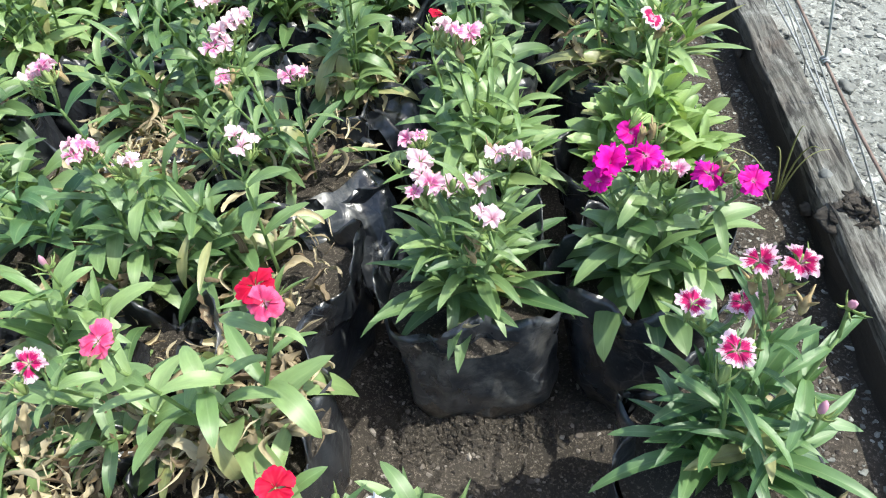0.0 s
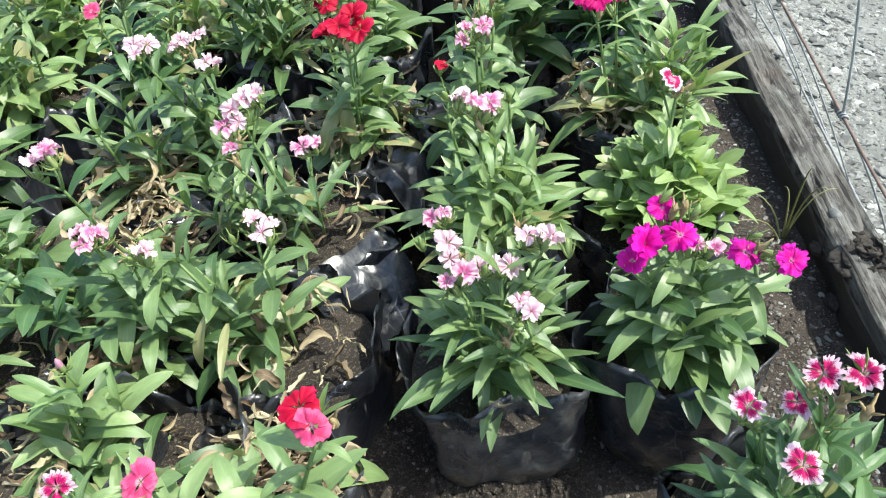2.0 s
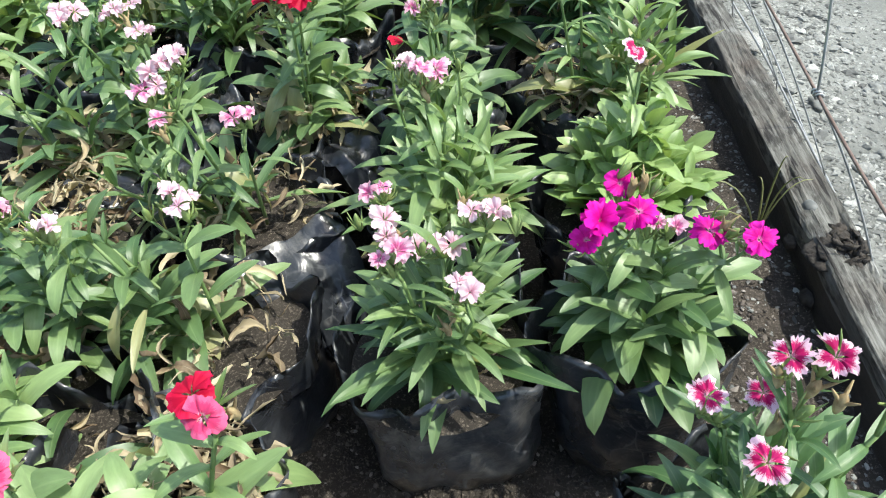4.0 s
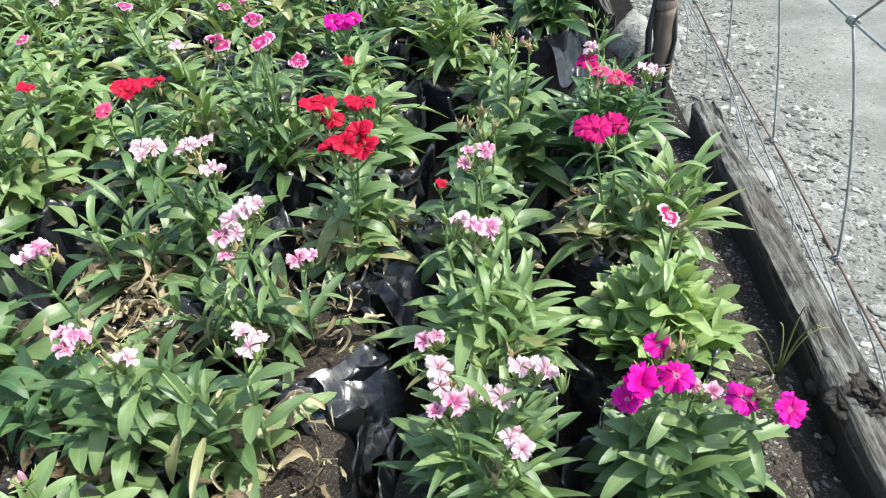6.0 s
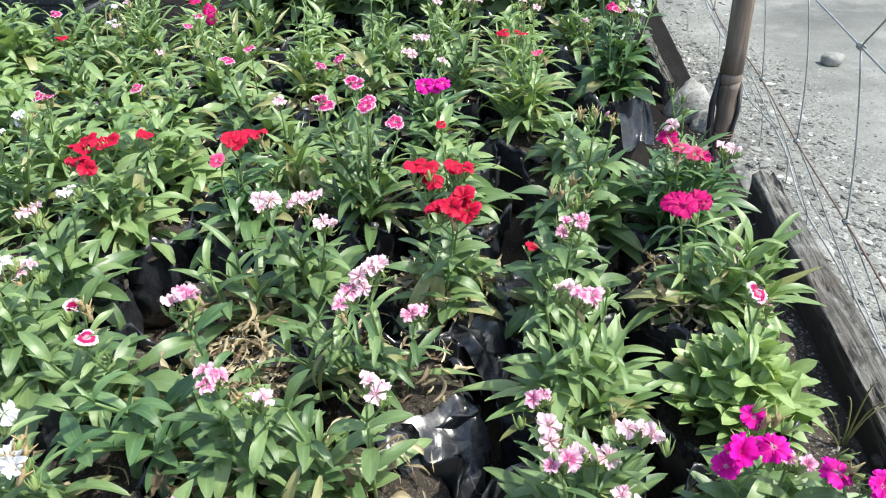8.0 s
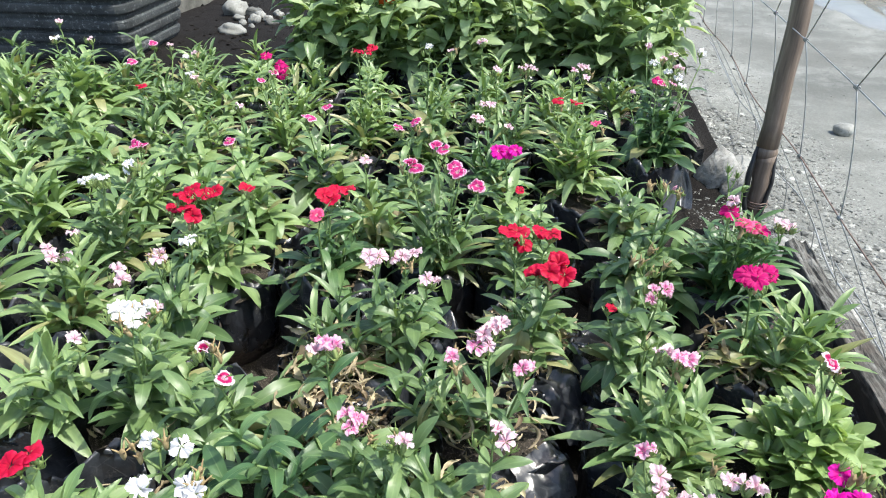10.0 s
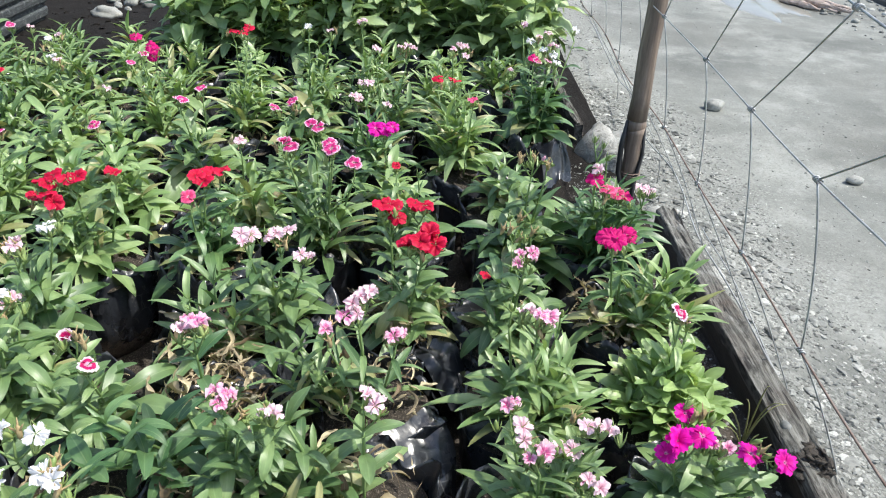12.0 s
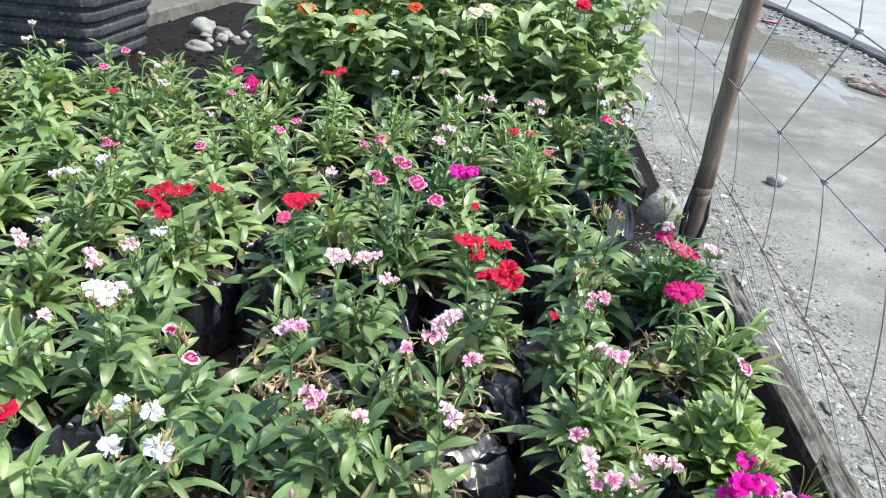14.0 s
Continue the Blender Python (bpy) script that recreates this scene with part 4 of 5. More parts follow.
stone(0.530, 2.330, -0.10, (0.060, 0.045, 0.040), 75, M_WHITE, 0.7, "pale rounded stone beside the boulder", "boulder", "boulders by the post", 0.3, 0.3)

# puddle
pts, faces = [], []
segs = 140
for k in range(segs):
    a = 2 * math.pi * k / segs
    d = Vector((math.cos(a), math.sin(a), 0))
    rad = 0.95 + 0.42 * noise.noise(d * 1.9 + Vector((3, 1, 0))) + 0.16 * noise.noise(d * 6) + 0.07 * noise.noise(d * 17)
    for q, z in ((0.90, 0.004), (1.0, -0.002)):
        pts.append((1.98 + 0.50 * q * rad * d.x - 0.12 * d.y, 6.45 + 1.75 * q * rad * d.y + 0.2 * d.x, ROAD_Z + z))
    faces.append((2 * k, 2 * k + 1, (2 * k + 3) % (2 * segs), (2 * k + 2) % (2 * segs)))
faces.append(tuple(range(0, 2 * segs, 2)))
tagged(new("puddle", mesh_of("puddle", pts, faces, M_WATER)), "shallow brown puddle on the road", "puddle", kind="structure")


# ---- kerb and pavement across the road ----
def strip(name, x0, x1, y0, y1, z0, z1, mat, n, wob, label, category):
    """A long low block with an uneven edge and a rounded arris."""
    g = 1 if x1 > x0 else -1
    sec = [(x0, z0), (x0 + 0.004 * g, z1 - 0.014), (x0 + 0.016 * g, z1), (x1, z1), (x1, z0)]
    verts, faces = [], []
    for j in range(n + 1):
        y = y0 + (y1 - y0) * j / n
        for i, (x, z) in enumerate(sec):
            w = wob * noise.noise(Vector((i * 0.3, y * 2.3, x0)))
            verts.append((x + (w if i < 3 else 0), y, z + 0.4 * w * (i in (1, 2, 3))))
    m = len(sec)
    for j in range(n):
        for i in range(m - 1):
            a = j * m + i
            faces.append((a, a + m, a + m + 1, a + 1))
    faces += [tuple(range(m)), tuple(range(n * m, n * m + m))[::-1]]
    return tagged(new(name, mesh_of(name, verts, faces, mat, smooth=False)), label, category, kind="structure")


strip("kerb", 2.99, 3.09, -40, 40, -0.3, -0.130, M_KERB, 800, 0.030, "dark damp concrete kerb along the far side of the road", "kerb")
strip("pavement", 3.09, 9.0, -40, 40, -0.3, -0.118, M_PAVE, 400, 0.012, "pale concrete pavement beyond the kerb", "pavement")

# unseen wall, added to keep bright sky out of the puddle's reflection
strip("wall_far", 40, -30, 16.0, 16.4, -0.3, 1.9, M_CONCRETE, 4, 0.0, "plain grey concrete wall far across the yard", "wall")

pieces = []
r = random.Random(44)
for k in range(700):
    y = r.uniform(3.0, 9.0)
    x = 2.96 - 0.55 * r.random() ** 2.2
    s = 0.006 + 0.022 * r.random() ** 3
    v, f = stone_shape((s * r.uniform(0.9, 1.7), s, s), k, 0.6, 0.9, 1)
    m = Matrix.Translation((x, y, ROAD_Z + s * 0.2)) @ Matrix.Rotation(r.uniform(0, 6.28), 4, "Z")
    pieces.append(([m @ Vector(p) for p in v], f))
tagged(new("rubble", mesh_of("rubble", *joined(*pieces), M_PEBBLE)), "pale crumbled rubble along the kerb", "rubble", kind="stuff")

# driftwood and a scrap of film by the puddle
log = thing("driftwood", (2.32, 5.10, ROAD_Z), "split pinkish piece of driftwood lying by the puddle", "wood")
r = random.Random(31)
for k in range(9):
    ax, ay, length = r.uniform(-0.05, 0.05), r.uniform(-0.04, 0.16), r.uniform(0.16, 0.48)
    d = Vector((0.50 + r.uniform(-0.12, 0.12), -0.86 + r.uniform(-0.1, 0.1), 0))
    a = Vector((ax, ay, r.uniform(0.012, 0.050)))
    c = a + d * length
    c.z = r.uniform(0.010, 0.03)
    w = r.uniform(0.010, 0.024)
    v, f = tube(bezier(a, (a + c) / 2 + Vector((r.uniform(-0.02, 0.02), 0, r.uniform(0, 0.025))), c, 10), [w * (0.25 + 0.75 * math.sin(0.4 + 2.6 * i / 9)) for i in range(10)], 7)
    v = [p + Vector((noise.noise(p * 40), noise.noise(p * 40 + Vector((5, 0, 0))), noise.noise(p * 40 + Vector((0, 7, 0))))) * 0.008 for p in v]
    part("splinter", mesh_of("splinter", v, f, M_WOOD, smooth=False), log)
v, f = stone_shape((0.08, 0.05, 0.015), 9, 0.6, 1.2, 3)
thing("plastic_scrap", (2.62, 7.95, ROAD_Z + 0.012), "crumpled faded pink plastic scrap on the road", "litter", me=mesh_of("plastic_scrap", v, f, M_SCRAP))


# ---- planks that edge the bed ----
def plank(name, x_in, x_out, x_in2, x_out2, y0, y1, top0, top1, bottom, label, seed):
    """A thick old board on edge, from y0 to y1: split along the grain, rotted in places, worn at its arrises."""
    n = max(12, int((y1 - y0) / 0.009))
    verts, faces = [], []
    across = [0.02, 0.06, 0.11, 0.17, 0.23, 0.29, 0.35, 0.41, 0.47, 0.53, 0.59, 0.65, 0.71, 0.77, 0.83, 0.89, 0.94, 0.98]
    prof = [(0, 0), (0, 0.35), (0, 0.7), (0, 0.94)] + [(u, 1.0) for u in across] + [(1, 0.94), (1, 0.6), (1, 0)]
    for j in range(n + 1):
        s = j / n
        y = y0 + (y1 - y0) * s
        xi, xo, top = x_in + (x_in2 - x_in) * s, x_out + (x_out2 - x_out) * s, top0 + (top1 - top0) * s
        for u, h in prof:
            wear = noise.noise(Vector((u * 3, y * 7, h * 3 + seed))) * 0.004 + noise.noise(Vector((u * 9, y * 3, h * 9 + seed))) * 0.0025
            drop = 0.0
            if h > 0.9:
                grain = noise.noise(Vector((u * 13, y * 2.6, seed))) + 0.35 * noise.noise(Vector((u * 40, y * 9, seed)))
                split = max(0.0, 0.16 - abs(grain)) / 0.16 * max(0.0, 0.45 + noise.noise(Vector((u * 2, y * 2.1, seed + 9))))
                rot = max(0.0, noise.noise(Vector((u * 3.2, y * 10, seed + 4))) - 0.28)
                edge = min(u, 1 - u)
                chip = max(0.0, noise.noise(Vector((round(u), y * 15, seed * 2))) - 0.05) * max(0.0, 0.16 - edge) / 0.16
                drop = 0.0045 * split + 0.022 * rot * (1 + 0.6 * noise.noise(Vector((u * 30, y * 60, seed)))) + 0.016 * chip + 0.004 * max(0.0, 0.06 - edge) / 0.06
            end = 0.012 * noise.noise(Vector((u * 5, h * 6, seed))) if j in (0, n) else 0.0
            side = 0.0035 * noise.noise(Vector((seed, y * 17, h * 2))) if u in (0, 1) else 0.0
            verts.append((xi + (xo - xi) * u + wear + side, y + end, bottom + (top - bottom) * h + wear - drop))
    m = len(prof)
    for j in range(n):
        for i in range(m - 1):
            a = j * m + i
            faces.append((a, a + m, a + m + 1, a + 1))
    faces += [tuple(range(m)), tuple(range(n * m, n * m + m))[::-1]]
    me = mesh_of(name, verts, faces, M_PLANK, smooth=False)
    me.materials.append(M_SHADED_SIDE)  # side towards the bed: its shade is painted in as darker wood
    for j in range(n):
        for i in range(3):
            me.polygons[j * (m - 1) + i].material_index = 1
    return thing(name, (0, 0, 0), label, "plank", "planks edging the bed", me=me)


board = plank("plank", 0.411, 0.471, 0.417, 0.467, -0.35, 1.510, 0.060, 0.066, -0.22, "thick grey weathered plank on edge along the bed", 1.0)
r = random.Random(3)
v, f = stone_shape((0.021, 0.036, 0.010), 5, 0.7, 1.3, 4)
part("knot", mesh_of("knot", v, f, M_KNOT), board, pose(0.446, 0.724, 0.057), "dark rotten crumbling knot in the wood")
for k in range(22):
    a, q = r.uniform(0, 6.28), r.random() ** 0.6
    s = r.uniform(0.003, 0.0065)
    v, f = stone_shape((s, s * r.uniform(1, 2.2), s), k, 0.9, 1.6, 2)
    part("wood_chip", mesh_of("wood_chip", v, f, M_KNOT), board, Matrix.Translation((0.446 + 0.019 * q * math.cos(a), 0.724 + 0.033 * q * math.sin(a), 0.062 + r.uniform(-0.001, 0.004))) @ Euler((r.uniform(-1, 1), r.uniform(-1, 1), a)).to_matrix().to_4x4())
v, f = stone_shape((0.008, 0.011, 0.010), 14, 0.7, 0.15, 2)
part("bolt_head", mesh_of("bolt_head", v, f, M_NAIL), board, pose(0.432, 0.792, 0.060), "dull round bolt head")
for k, (yy, zz) in enumerate(((0.77, 0.022), (0.695, 0.005), (1.16, 0.03), (0.60, 0.015))):
    v, f = stone_shape((0.006, 0.012, 0.012), 30 + k, 0.8, 0.8, 2)
    part("wood_stub", mesh_of("wood_stub", v, f, M_KNOT), board, pose(0.409, yy, zz))
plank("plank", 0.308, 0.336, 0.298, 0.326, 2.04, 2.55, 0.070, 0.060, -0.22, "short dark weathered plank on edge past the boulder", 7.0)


# ---- fence ----
post = thing("fence_post", (0.364, 1.62, 0), "brown weathered bamboo post that carries the wire fence", "post")


def culm(z0, z1, r0, r1, dx0, dx1, n=10, sides=20):
    pts = [(dx0 + (dx1 - dx0) * i / (n - 1) + 0.0015 * math.sin(i * 1.7), 0.0, z0 + (z1 - z0) * i / (n - 1)) for i in range(n)]
    rad = [r0 + (r1 - r0) * i / (n - 1) + (0.002 if i in (0, n - 1) else 0) for i in range(n)]
    return tube(pts, rad, sides)


part("lower_culm", mesh_of("lower_culm", *culm(0.070, 0.228, 0.0195, 0.022, 0.008, 0.002), M_BAMBOO), post)
part("node_ring", mesh_of("node_ring", *tube([(0.0025, 0, 0.220), (0.002, 0, 0.230), (0.0015, 0, 0.237), (0.001, 0, 0.248)], [0.0225, 0.0248, 0.0242, 0.022], 20), M_BAMBOO), post, label="raised bamboo node")
part("upper_culm", mesh_of("upper_culm", *culm(0.246, 0.74, 0.022, 0.021, 0.001, -0.001), M_BAMBOO), post)
part("node_ring", mesh_of("node_ring", *tube([(-0.001, 0, 0.735), (-0.001, 0, 0.748), (-0.001, 0, 0.760)], [0.021, 0.024, 0.021], 20), M_BAMBOO), post)
part("upper_culm", mesh_of("upper_culm", *culm(0.758, 1.25, 0.021, 0.020, -0.001, -0.004), M_BAMBOO), post)
# two dark sticks lashed to the culm carry it above the stones
for k, (way, rad) in enumerate((
    (((-0.022, -0.006, 0.245), (-0.029, -0.011, 0.18), (-0.026, -0.014, 0.11), (-0.008, -0.026, 0.05), (-0.004, -0.036, -0.02), (-0.008, -0.040, -0.13)), (0.004, 0.007, 0.007, 0.006, 0.006, 0.007)),
    (((0.021, -0.012, 0.23), (0.026, -0.014, 0.16), (0.014, -0.024, 0.09), (0.012, -0.034, 0.04), (0.030, -0.050, -0.02), (0.052, -0.070, -0.10)), (0.003, 0.0045, 0.006, 0.0065, 0.0065, 0.007)),
)):
    part("stick", mesh_of("stick", *tube(way, list(rad), 7), M_STRAP), post, label="thin black stick lashed to the bamboo")
tie = [(0.0065 + 0.0235 * math.cos(a), -0.004 + 0.026 * math.sin(a), 0.092 + 0.0011 * a) for a in np.linspace(0, 18.8, 40)]
part("tie_wire", mesh_of("tie_wire", *tube(tie, 0.0014, 5), M_RUST), post, label="rusty wire wound round the foot")

fence = thing("wire_fence", (0.36, 1.2, 0), "sagging galvanised wire mesh fence beside the plank", "fence")
FX, FY = 0.36, 1.2


def upper_strand(y):
    return Vector((0.318 + 0.034 * (y - 0.5) + 0.004 * math.sin(y * 7), y, 0.508 + 0.006 * math.sin(y * 5.0)))


def top_strand(y):
    return Vector((0.300 + 0.030 * (y - 0.96), y, 0.724 + 0.074 * (y - 0.96) + 0.004 * math.sin(y * 8)))


def lower_strand(y):
    return Vector((0.350 + 0.034 * (y - 0.5) + 0.004 * math.sin(y * 9), y, 0.278 + 0.006 * math.sin(y * 6.0)))


def foot_strand(y):
    return Vector((0.497 + 0.055 * (y - 0.77) + 0.010 * math.sin(y * 8), y, 0.000 + 0.010 * math.sin(y * 11)))


def wire(name, points, radius, mat, sides=6):
    local = [Vector(p) - Vector((FX, FY, 0)) for p in points]
    part(name, mesh_of(name, *tube(local, radius, sides), mat), fence)


def twist(y, where):
    """The knot where an upright is wound round a strand."""
    c = where(y)
    pts = [c + Vector((0.0032 * math.cos(a), (a - 9) * 0.0007, 0.0032 * math.sin(a))) for a in np.linspace(0, 18, 34)]
    wire("knot", pts, 0.0012, M_WIRE, 5)


steps = [0.1 + 0.05 * i for i in range(72)]
wire("strand", [top_strand(y) for y in steps], 0.0014, M_WIRE)
wire("strand", [upper_strand(y) for y in steps], 0.0014, M_WIRE)
wire("strand", [lower_strand(y) for y in steps], 0.0015, M_RUST)
wire("strand", [foot_strand(y) for y in steps], 0.0020, M_WIRE)
wire("strand", [foot_strand(y) + Vector((0.010 + 0.008 * math.sin(y * 5), 0, 0.012 * math.sin(y * 6))) for y in steps if y < 1.6], 0.0014, M_WIRE)
uprights = [0.26, 0.50, 0.744, 0.986, 1.222, 1.507, 1.765, 2.03, 2.29, 2.55, 2.81]
r = random.Random(8)
for y in uprights:
    lo = lower_strand(y - 0.03)
    up = upper_strand(y)
    foot = foot_strand(y - 0.06)
    bulge = Vector((0.010, 0.0, 0.0))
    wire("upright", bezier(up, (up + lo) / 2 + bulge + Vector((0, r.uniform(-0.01, 0.01), 0)), lo, 9), 0.0013, M_WIRE)
    wire("upright", bezier(lo, Vector((lo.x + 0.075, lo.y + 0.01, 0.16)), foot, 9), 0.0013, M_WIRE)
    wire("upright", bezier(foot, foot + Vector((0.012, 0.01, -0.05)), foot + Vector((0.016, 0.02, -0.12)), 5), 0.0016, M_WIRE)
    tp = top_strand(y - 0.262)
    wire("upright", bezier(up, (up + tp) / 2 + Vector((0.002, 0.003, -0.003)), tp, 7), 0.0013, M_WIRE)
    above = tp + Vector((-0.01, 0.06, 0.17))
    wire("upright", bezier(tp, (tp + above) / 2, above, 5), 0.0013, M_WIRE)
    twist(y, upper_strand)
    twist(y - 0.03, lower_strand)
    twist(y - 0.262, top_strand)

# thin weed by the plank
weed = thing("grass_weed", (0.388, 0.815, 0), "thin pale wild grass growing by the plank", "weed")
for k, (dx, dy, h) in enumerate(((-0.085, 0.01, 0.085), (-0.10, -0.03, 0.060), (0.03, -0.02, 0.10), (0.012, 0.0, 0.12), (-0.01, 0.015, 0.08), (0.055, 0.01, 0.075))):
    a, b, c = Vector((0, 0, -0.02)), Vector((dx * 0.25, dy * 0.25, h * 1.15)), Vector((dx, dy, h))
    way = bezier(a, b, c, 8)
    part("blade", mesh_of("blade", *tube(way, [0.0014, 0.0014, 0.0013, 0.0012, 0.0011, 0.0009, 0.0007, 0.0003], 4), M_LEAF["yellow"], [(0.3, 0.3)] * 32), weed)


# ---- ribbed pot, concrete edge and rocks beyond the bed ----
def square_rings(x0, x1, y0, y1, rings, corner=0.02):
    """Rounded-square rings (height, outset) joined into a wall."""
    verts, faces = [], []
    for z, o in rings:
        for cx, cy, sx, sy, base in ((x1, y0, 1, -1, -90), (x1, y1, 1, 1, 0), (x0, y1, -1, 1, 90), (x0, y0, -1, -1, 180)):
            for k in range(4):
                a = radians(base + 30 * k)
                w = 0.002 * noise.noise(Vector((cx * 3 + k, cy * 3, z * 20)))
                verts.append((cx - sx * corner + (corner + o + w) * math.cos(a), cy - sy * corner + (corner + o + w) * math.sin(a), z))
    per = 16
    for i in range(len(rings) - 1):
        for k in range(per):
            a, b = i * per + k, i * per + (k + 1) % per
            faces.append((a, b, b + per, a + per))
    return verts, faces


planter = thing("ribbed_planter", (-1.930, 3.375, 0), "large black ribbed planter standing on the soil", "planter")
BOX = (-0.85, 0.0, -0.49, 0.0)
FLARE = 0.20
v, f = square_rings(*BOX, [(0.0, 0.0), (0.2, 0.2 * FLARE), (0.4, 0.4 * FLARE), (0.60, 0.6 * FLARE), (0.60, 0.6 * FLARE - 0.03), (0.3, 0.3 * FLARE - 0.03)])
part("wall", mesh_of("wall", v, f + [tuple(range(16))[::-1], tuple(range(80, 96))], M_TANK, smooth=False), planter)
for k in range(9):
    z = 0.012 + 0.0630 * k + 0.003 * math.sin(k * 2.3)
    o = FLARE * z
    part("rib", mesh_of("rib", *square_rings(*BOX, [(z, o + 0.001), (z + 0.004, o + 0.010), (z + 0.012, o + 0.017), (z + 0.026, o + 0.020), (z + 0.040, o + 0.021), (z + 0.046, o + 0.017), (z + 0.049, o + 0.008)]), M_TANK, smooth=False), planter)
part("rim", mesh_of("rim", *square_rings(*BOX, [(0.585, 0.120), (0.588, 0.134), (0.618, 0.138), (0.622, 0.130), (0.622, 0.090), (0.59, 0.090)]), M_TANK, smooth=False), planter)
edge = strip("concrete_edge", 0.0, -0.9, 0.0, 1.9, -0.02, 0.078, M_CONCRETE, 60, 0.012, "rough grey concrete edge behind the bed", "concrete edge")
edge.location = (-2.168, 3.47, 0)
edge.rotation_euler[2] = radians(-6)
r = random.Random(27)
pieces = []
for k in range(1500):
    x, y = r.uniform(-2.6, -0.95), r.uniform(2.0, 4.6)
    s = 0.003 + 0.012 * r.random() ** 3
    v, f = stone_shape((s * r.uniform(0.9, 1.6), s, s), k, 0.6, 1.2, 1)
    m = Matrix.Translation((x, y, 0.1 * s)) @ Matrix.Rotation(r.uniform(0, 6.28), 4, "Z")
    pieces.append(([m @ Vector(p) for p in v], f))
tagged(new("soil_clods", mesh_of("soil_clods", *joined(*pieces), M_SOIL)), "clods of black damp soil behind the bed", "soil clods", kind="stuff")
r = random.Random(21)
for k, (x, y, s) in enumerate(((-1.815, 3.86, 0.066), (-1.690, 3.47, 0.058), (-1.655, 3.70, 0.034), (-1.72, 3.86, 0.036), (-1.60, 3.74, 0.026), (-1.70, 3.64, 0.022), (-1.55, 3.66, 0.028), (-1.66, 3.80, 0.030), (-1.58, 3.86, 0.026), (-1.49, 3.72, 0.022), (-1.76, 3.74, 0.024), (-1.50, 3.82, 0.024), (-1.44, 3.66, 0.018), (-1.63, 3.58, 0.016))):
    flat = 0.55 if k == 1 else 0.85
    stone(x, y, s * 0.35 * flat, (s * r.uniform(1.0, 1.3), s * 0.9, s), 90 + k, M_STONE if k in (1, 3, 6, 9) else M_WHITE, flat, "pale rock in a heap behind the bed", "rock", "rocks behind the bed", r.uniform(0, 6), 0.4)


# ---- potted dianthus, row by row ----
# first row
dianthus(-0.030, 0.165, ((-0.030, 0.236, 0.275, "wh"), (-0.060, 0.252, 0.262, "gb"), (0.018, 0.247, 0.265, "gb")), stems=7, size=0.80, dry=2)
dianthus(0.205, 0.335, ((0.168, 0.365, 0.312, "bi"), (0.202, 0.371, 0.305, "bi"), (0.199, 0.355, 0.360, "bi"), (0.222, 0.356, 0.357, "bi"), (0.184, 0.317, 0.325, "bi"), (0.252, 0.342, 0.335, "lb"), (0.238, 0.305, 0.283, "lb"), (0.215, 0.352, 0.335, "db")), stems=14, size=0.84, tone="deep", dry=3)
dianthus(-0.195, 0.375, ((-0.193, 0.299, 0.364, "cr"), (-0.104, 0.340, 0.349, "cr"), (-0.112, 0.352, 0.352, "rd"), (-0.121, 0.282, 0.215, "rd")), stems=3, size=1.05, tone="light", dry=10, brown=30, hang=3, lean=(-0.03, 0.0), flaps=((2.6, 0.10, 0.08),))
dianthus(-0.345, 0.300, (), stems=2, size=0.8, dry=22, brown=18)
dianthus(-0.300, 0.405, ((-0.292, 0.330, 0.300, "bi"),), stems=3, size=0.7, dry=3)
dianthus(-0.525, 0.552, ((-0.525, 0.472, 0.353, "wh"), (-0.494, 0.472, 0.351, "wh"), (-0.477, 0.440, 0.333, "wh"), (-0.466, 0.435, 0.330, "wh"), (-0.522, 0.436, 0.327, "wh"), (-0.545, 0.470, 0.345, "db"), (-0.470, 0.455, 0.335, "db")), stems=7, size=0.85, dry=4, lean=(-0.050, -0.015))
dianthus(-0.672, 0.490, ((-0.634, 0.444, 0.350, "rd"), (-0.646, 0.432, 0.345, "rd")), stems=9, size=1.1, tone="light", dry=3)
# second row
dianthus(-0.002, 0.522, ((-0.041, 0.562, 0.310, "pk"), (-0.029, 0.535, 0.307, "lp"), (-0.014, 0.486, 0.320, "pk"), (-0.006, 0.520, 0.288, "lp"), (0.022, 0.512, 0.298, "lp"), (0.038, 0.527, 0.318, "lp"), (0.055, 0.513, 0.326, "lp"), (0.036, 0.451, 0.313, "lp"), (0.030, 0.480, 0.290, "pk"), (0.020, 0.470, 0.27, "db"), (0.030, 0.555, 0.30, "db")), stems=15, size=0.92, tone="mid", dry=2, boxy=True)
dianthus(0.175, 0.535, ((0.129, 0.514, 0.312, "mg", 1.22), (0.158, 0.521, 0.313, "mg", 1.02), (0.150, 0.556, 0.311, "mg", 0.72), (0.120, 0.512, 0.296, "mg", 0.80), (0.206, 0.508, 0.302, "mg", 0.80), (0.236, 0.496, 0.303, "mg", 0.82), (0.172, 0.520, 0.302, "pk", 0.6), (0.166, 0.548, 0.316, "db"), (0.216, 0.510, 0.303, "db")), stems=15, size=0.98, dry=1)
dianthus(-0.200, 0.545, ((-0.193, 0.551, 0.332, "lp"), (-0.183, 0.538, 0.330, "lp"), (-0.215, 0.545, 0.318, "gb")), stems=8, size=0.88, dry=6, brown=2, lean=(-0.05, 0.01), hang=7)
dianthus(-0.372, 0.575, ((-0.340, 0.551, 0.330, "pk"), (-0.352, 0.558, 0.326, "pk"), (-0.286, 0.530, 0.323, "lp"), (-0.295, 0.537, 0.318, "db"), (-0.330, 0.56, 0.29, "db")), stems=8, size=0.92, tone="mid", dry=6, brown=6)
dianthus(-0.395, 0.440, ((-0.337, 0.435, 0.298, "lb"),), stems=6, size=0.90, tone="light", dry=4, brown=5, flaps=((-1.1, 0.09, 0.07),))
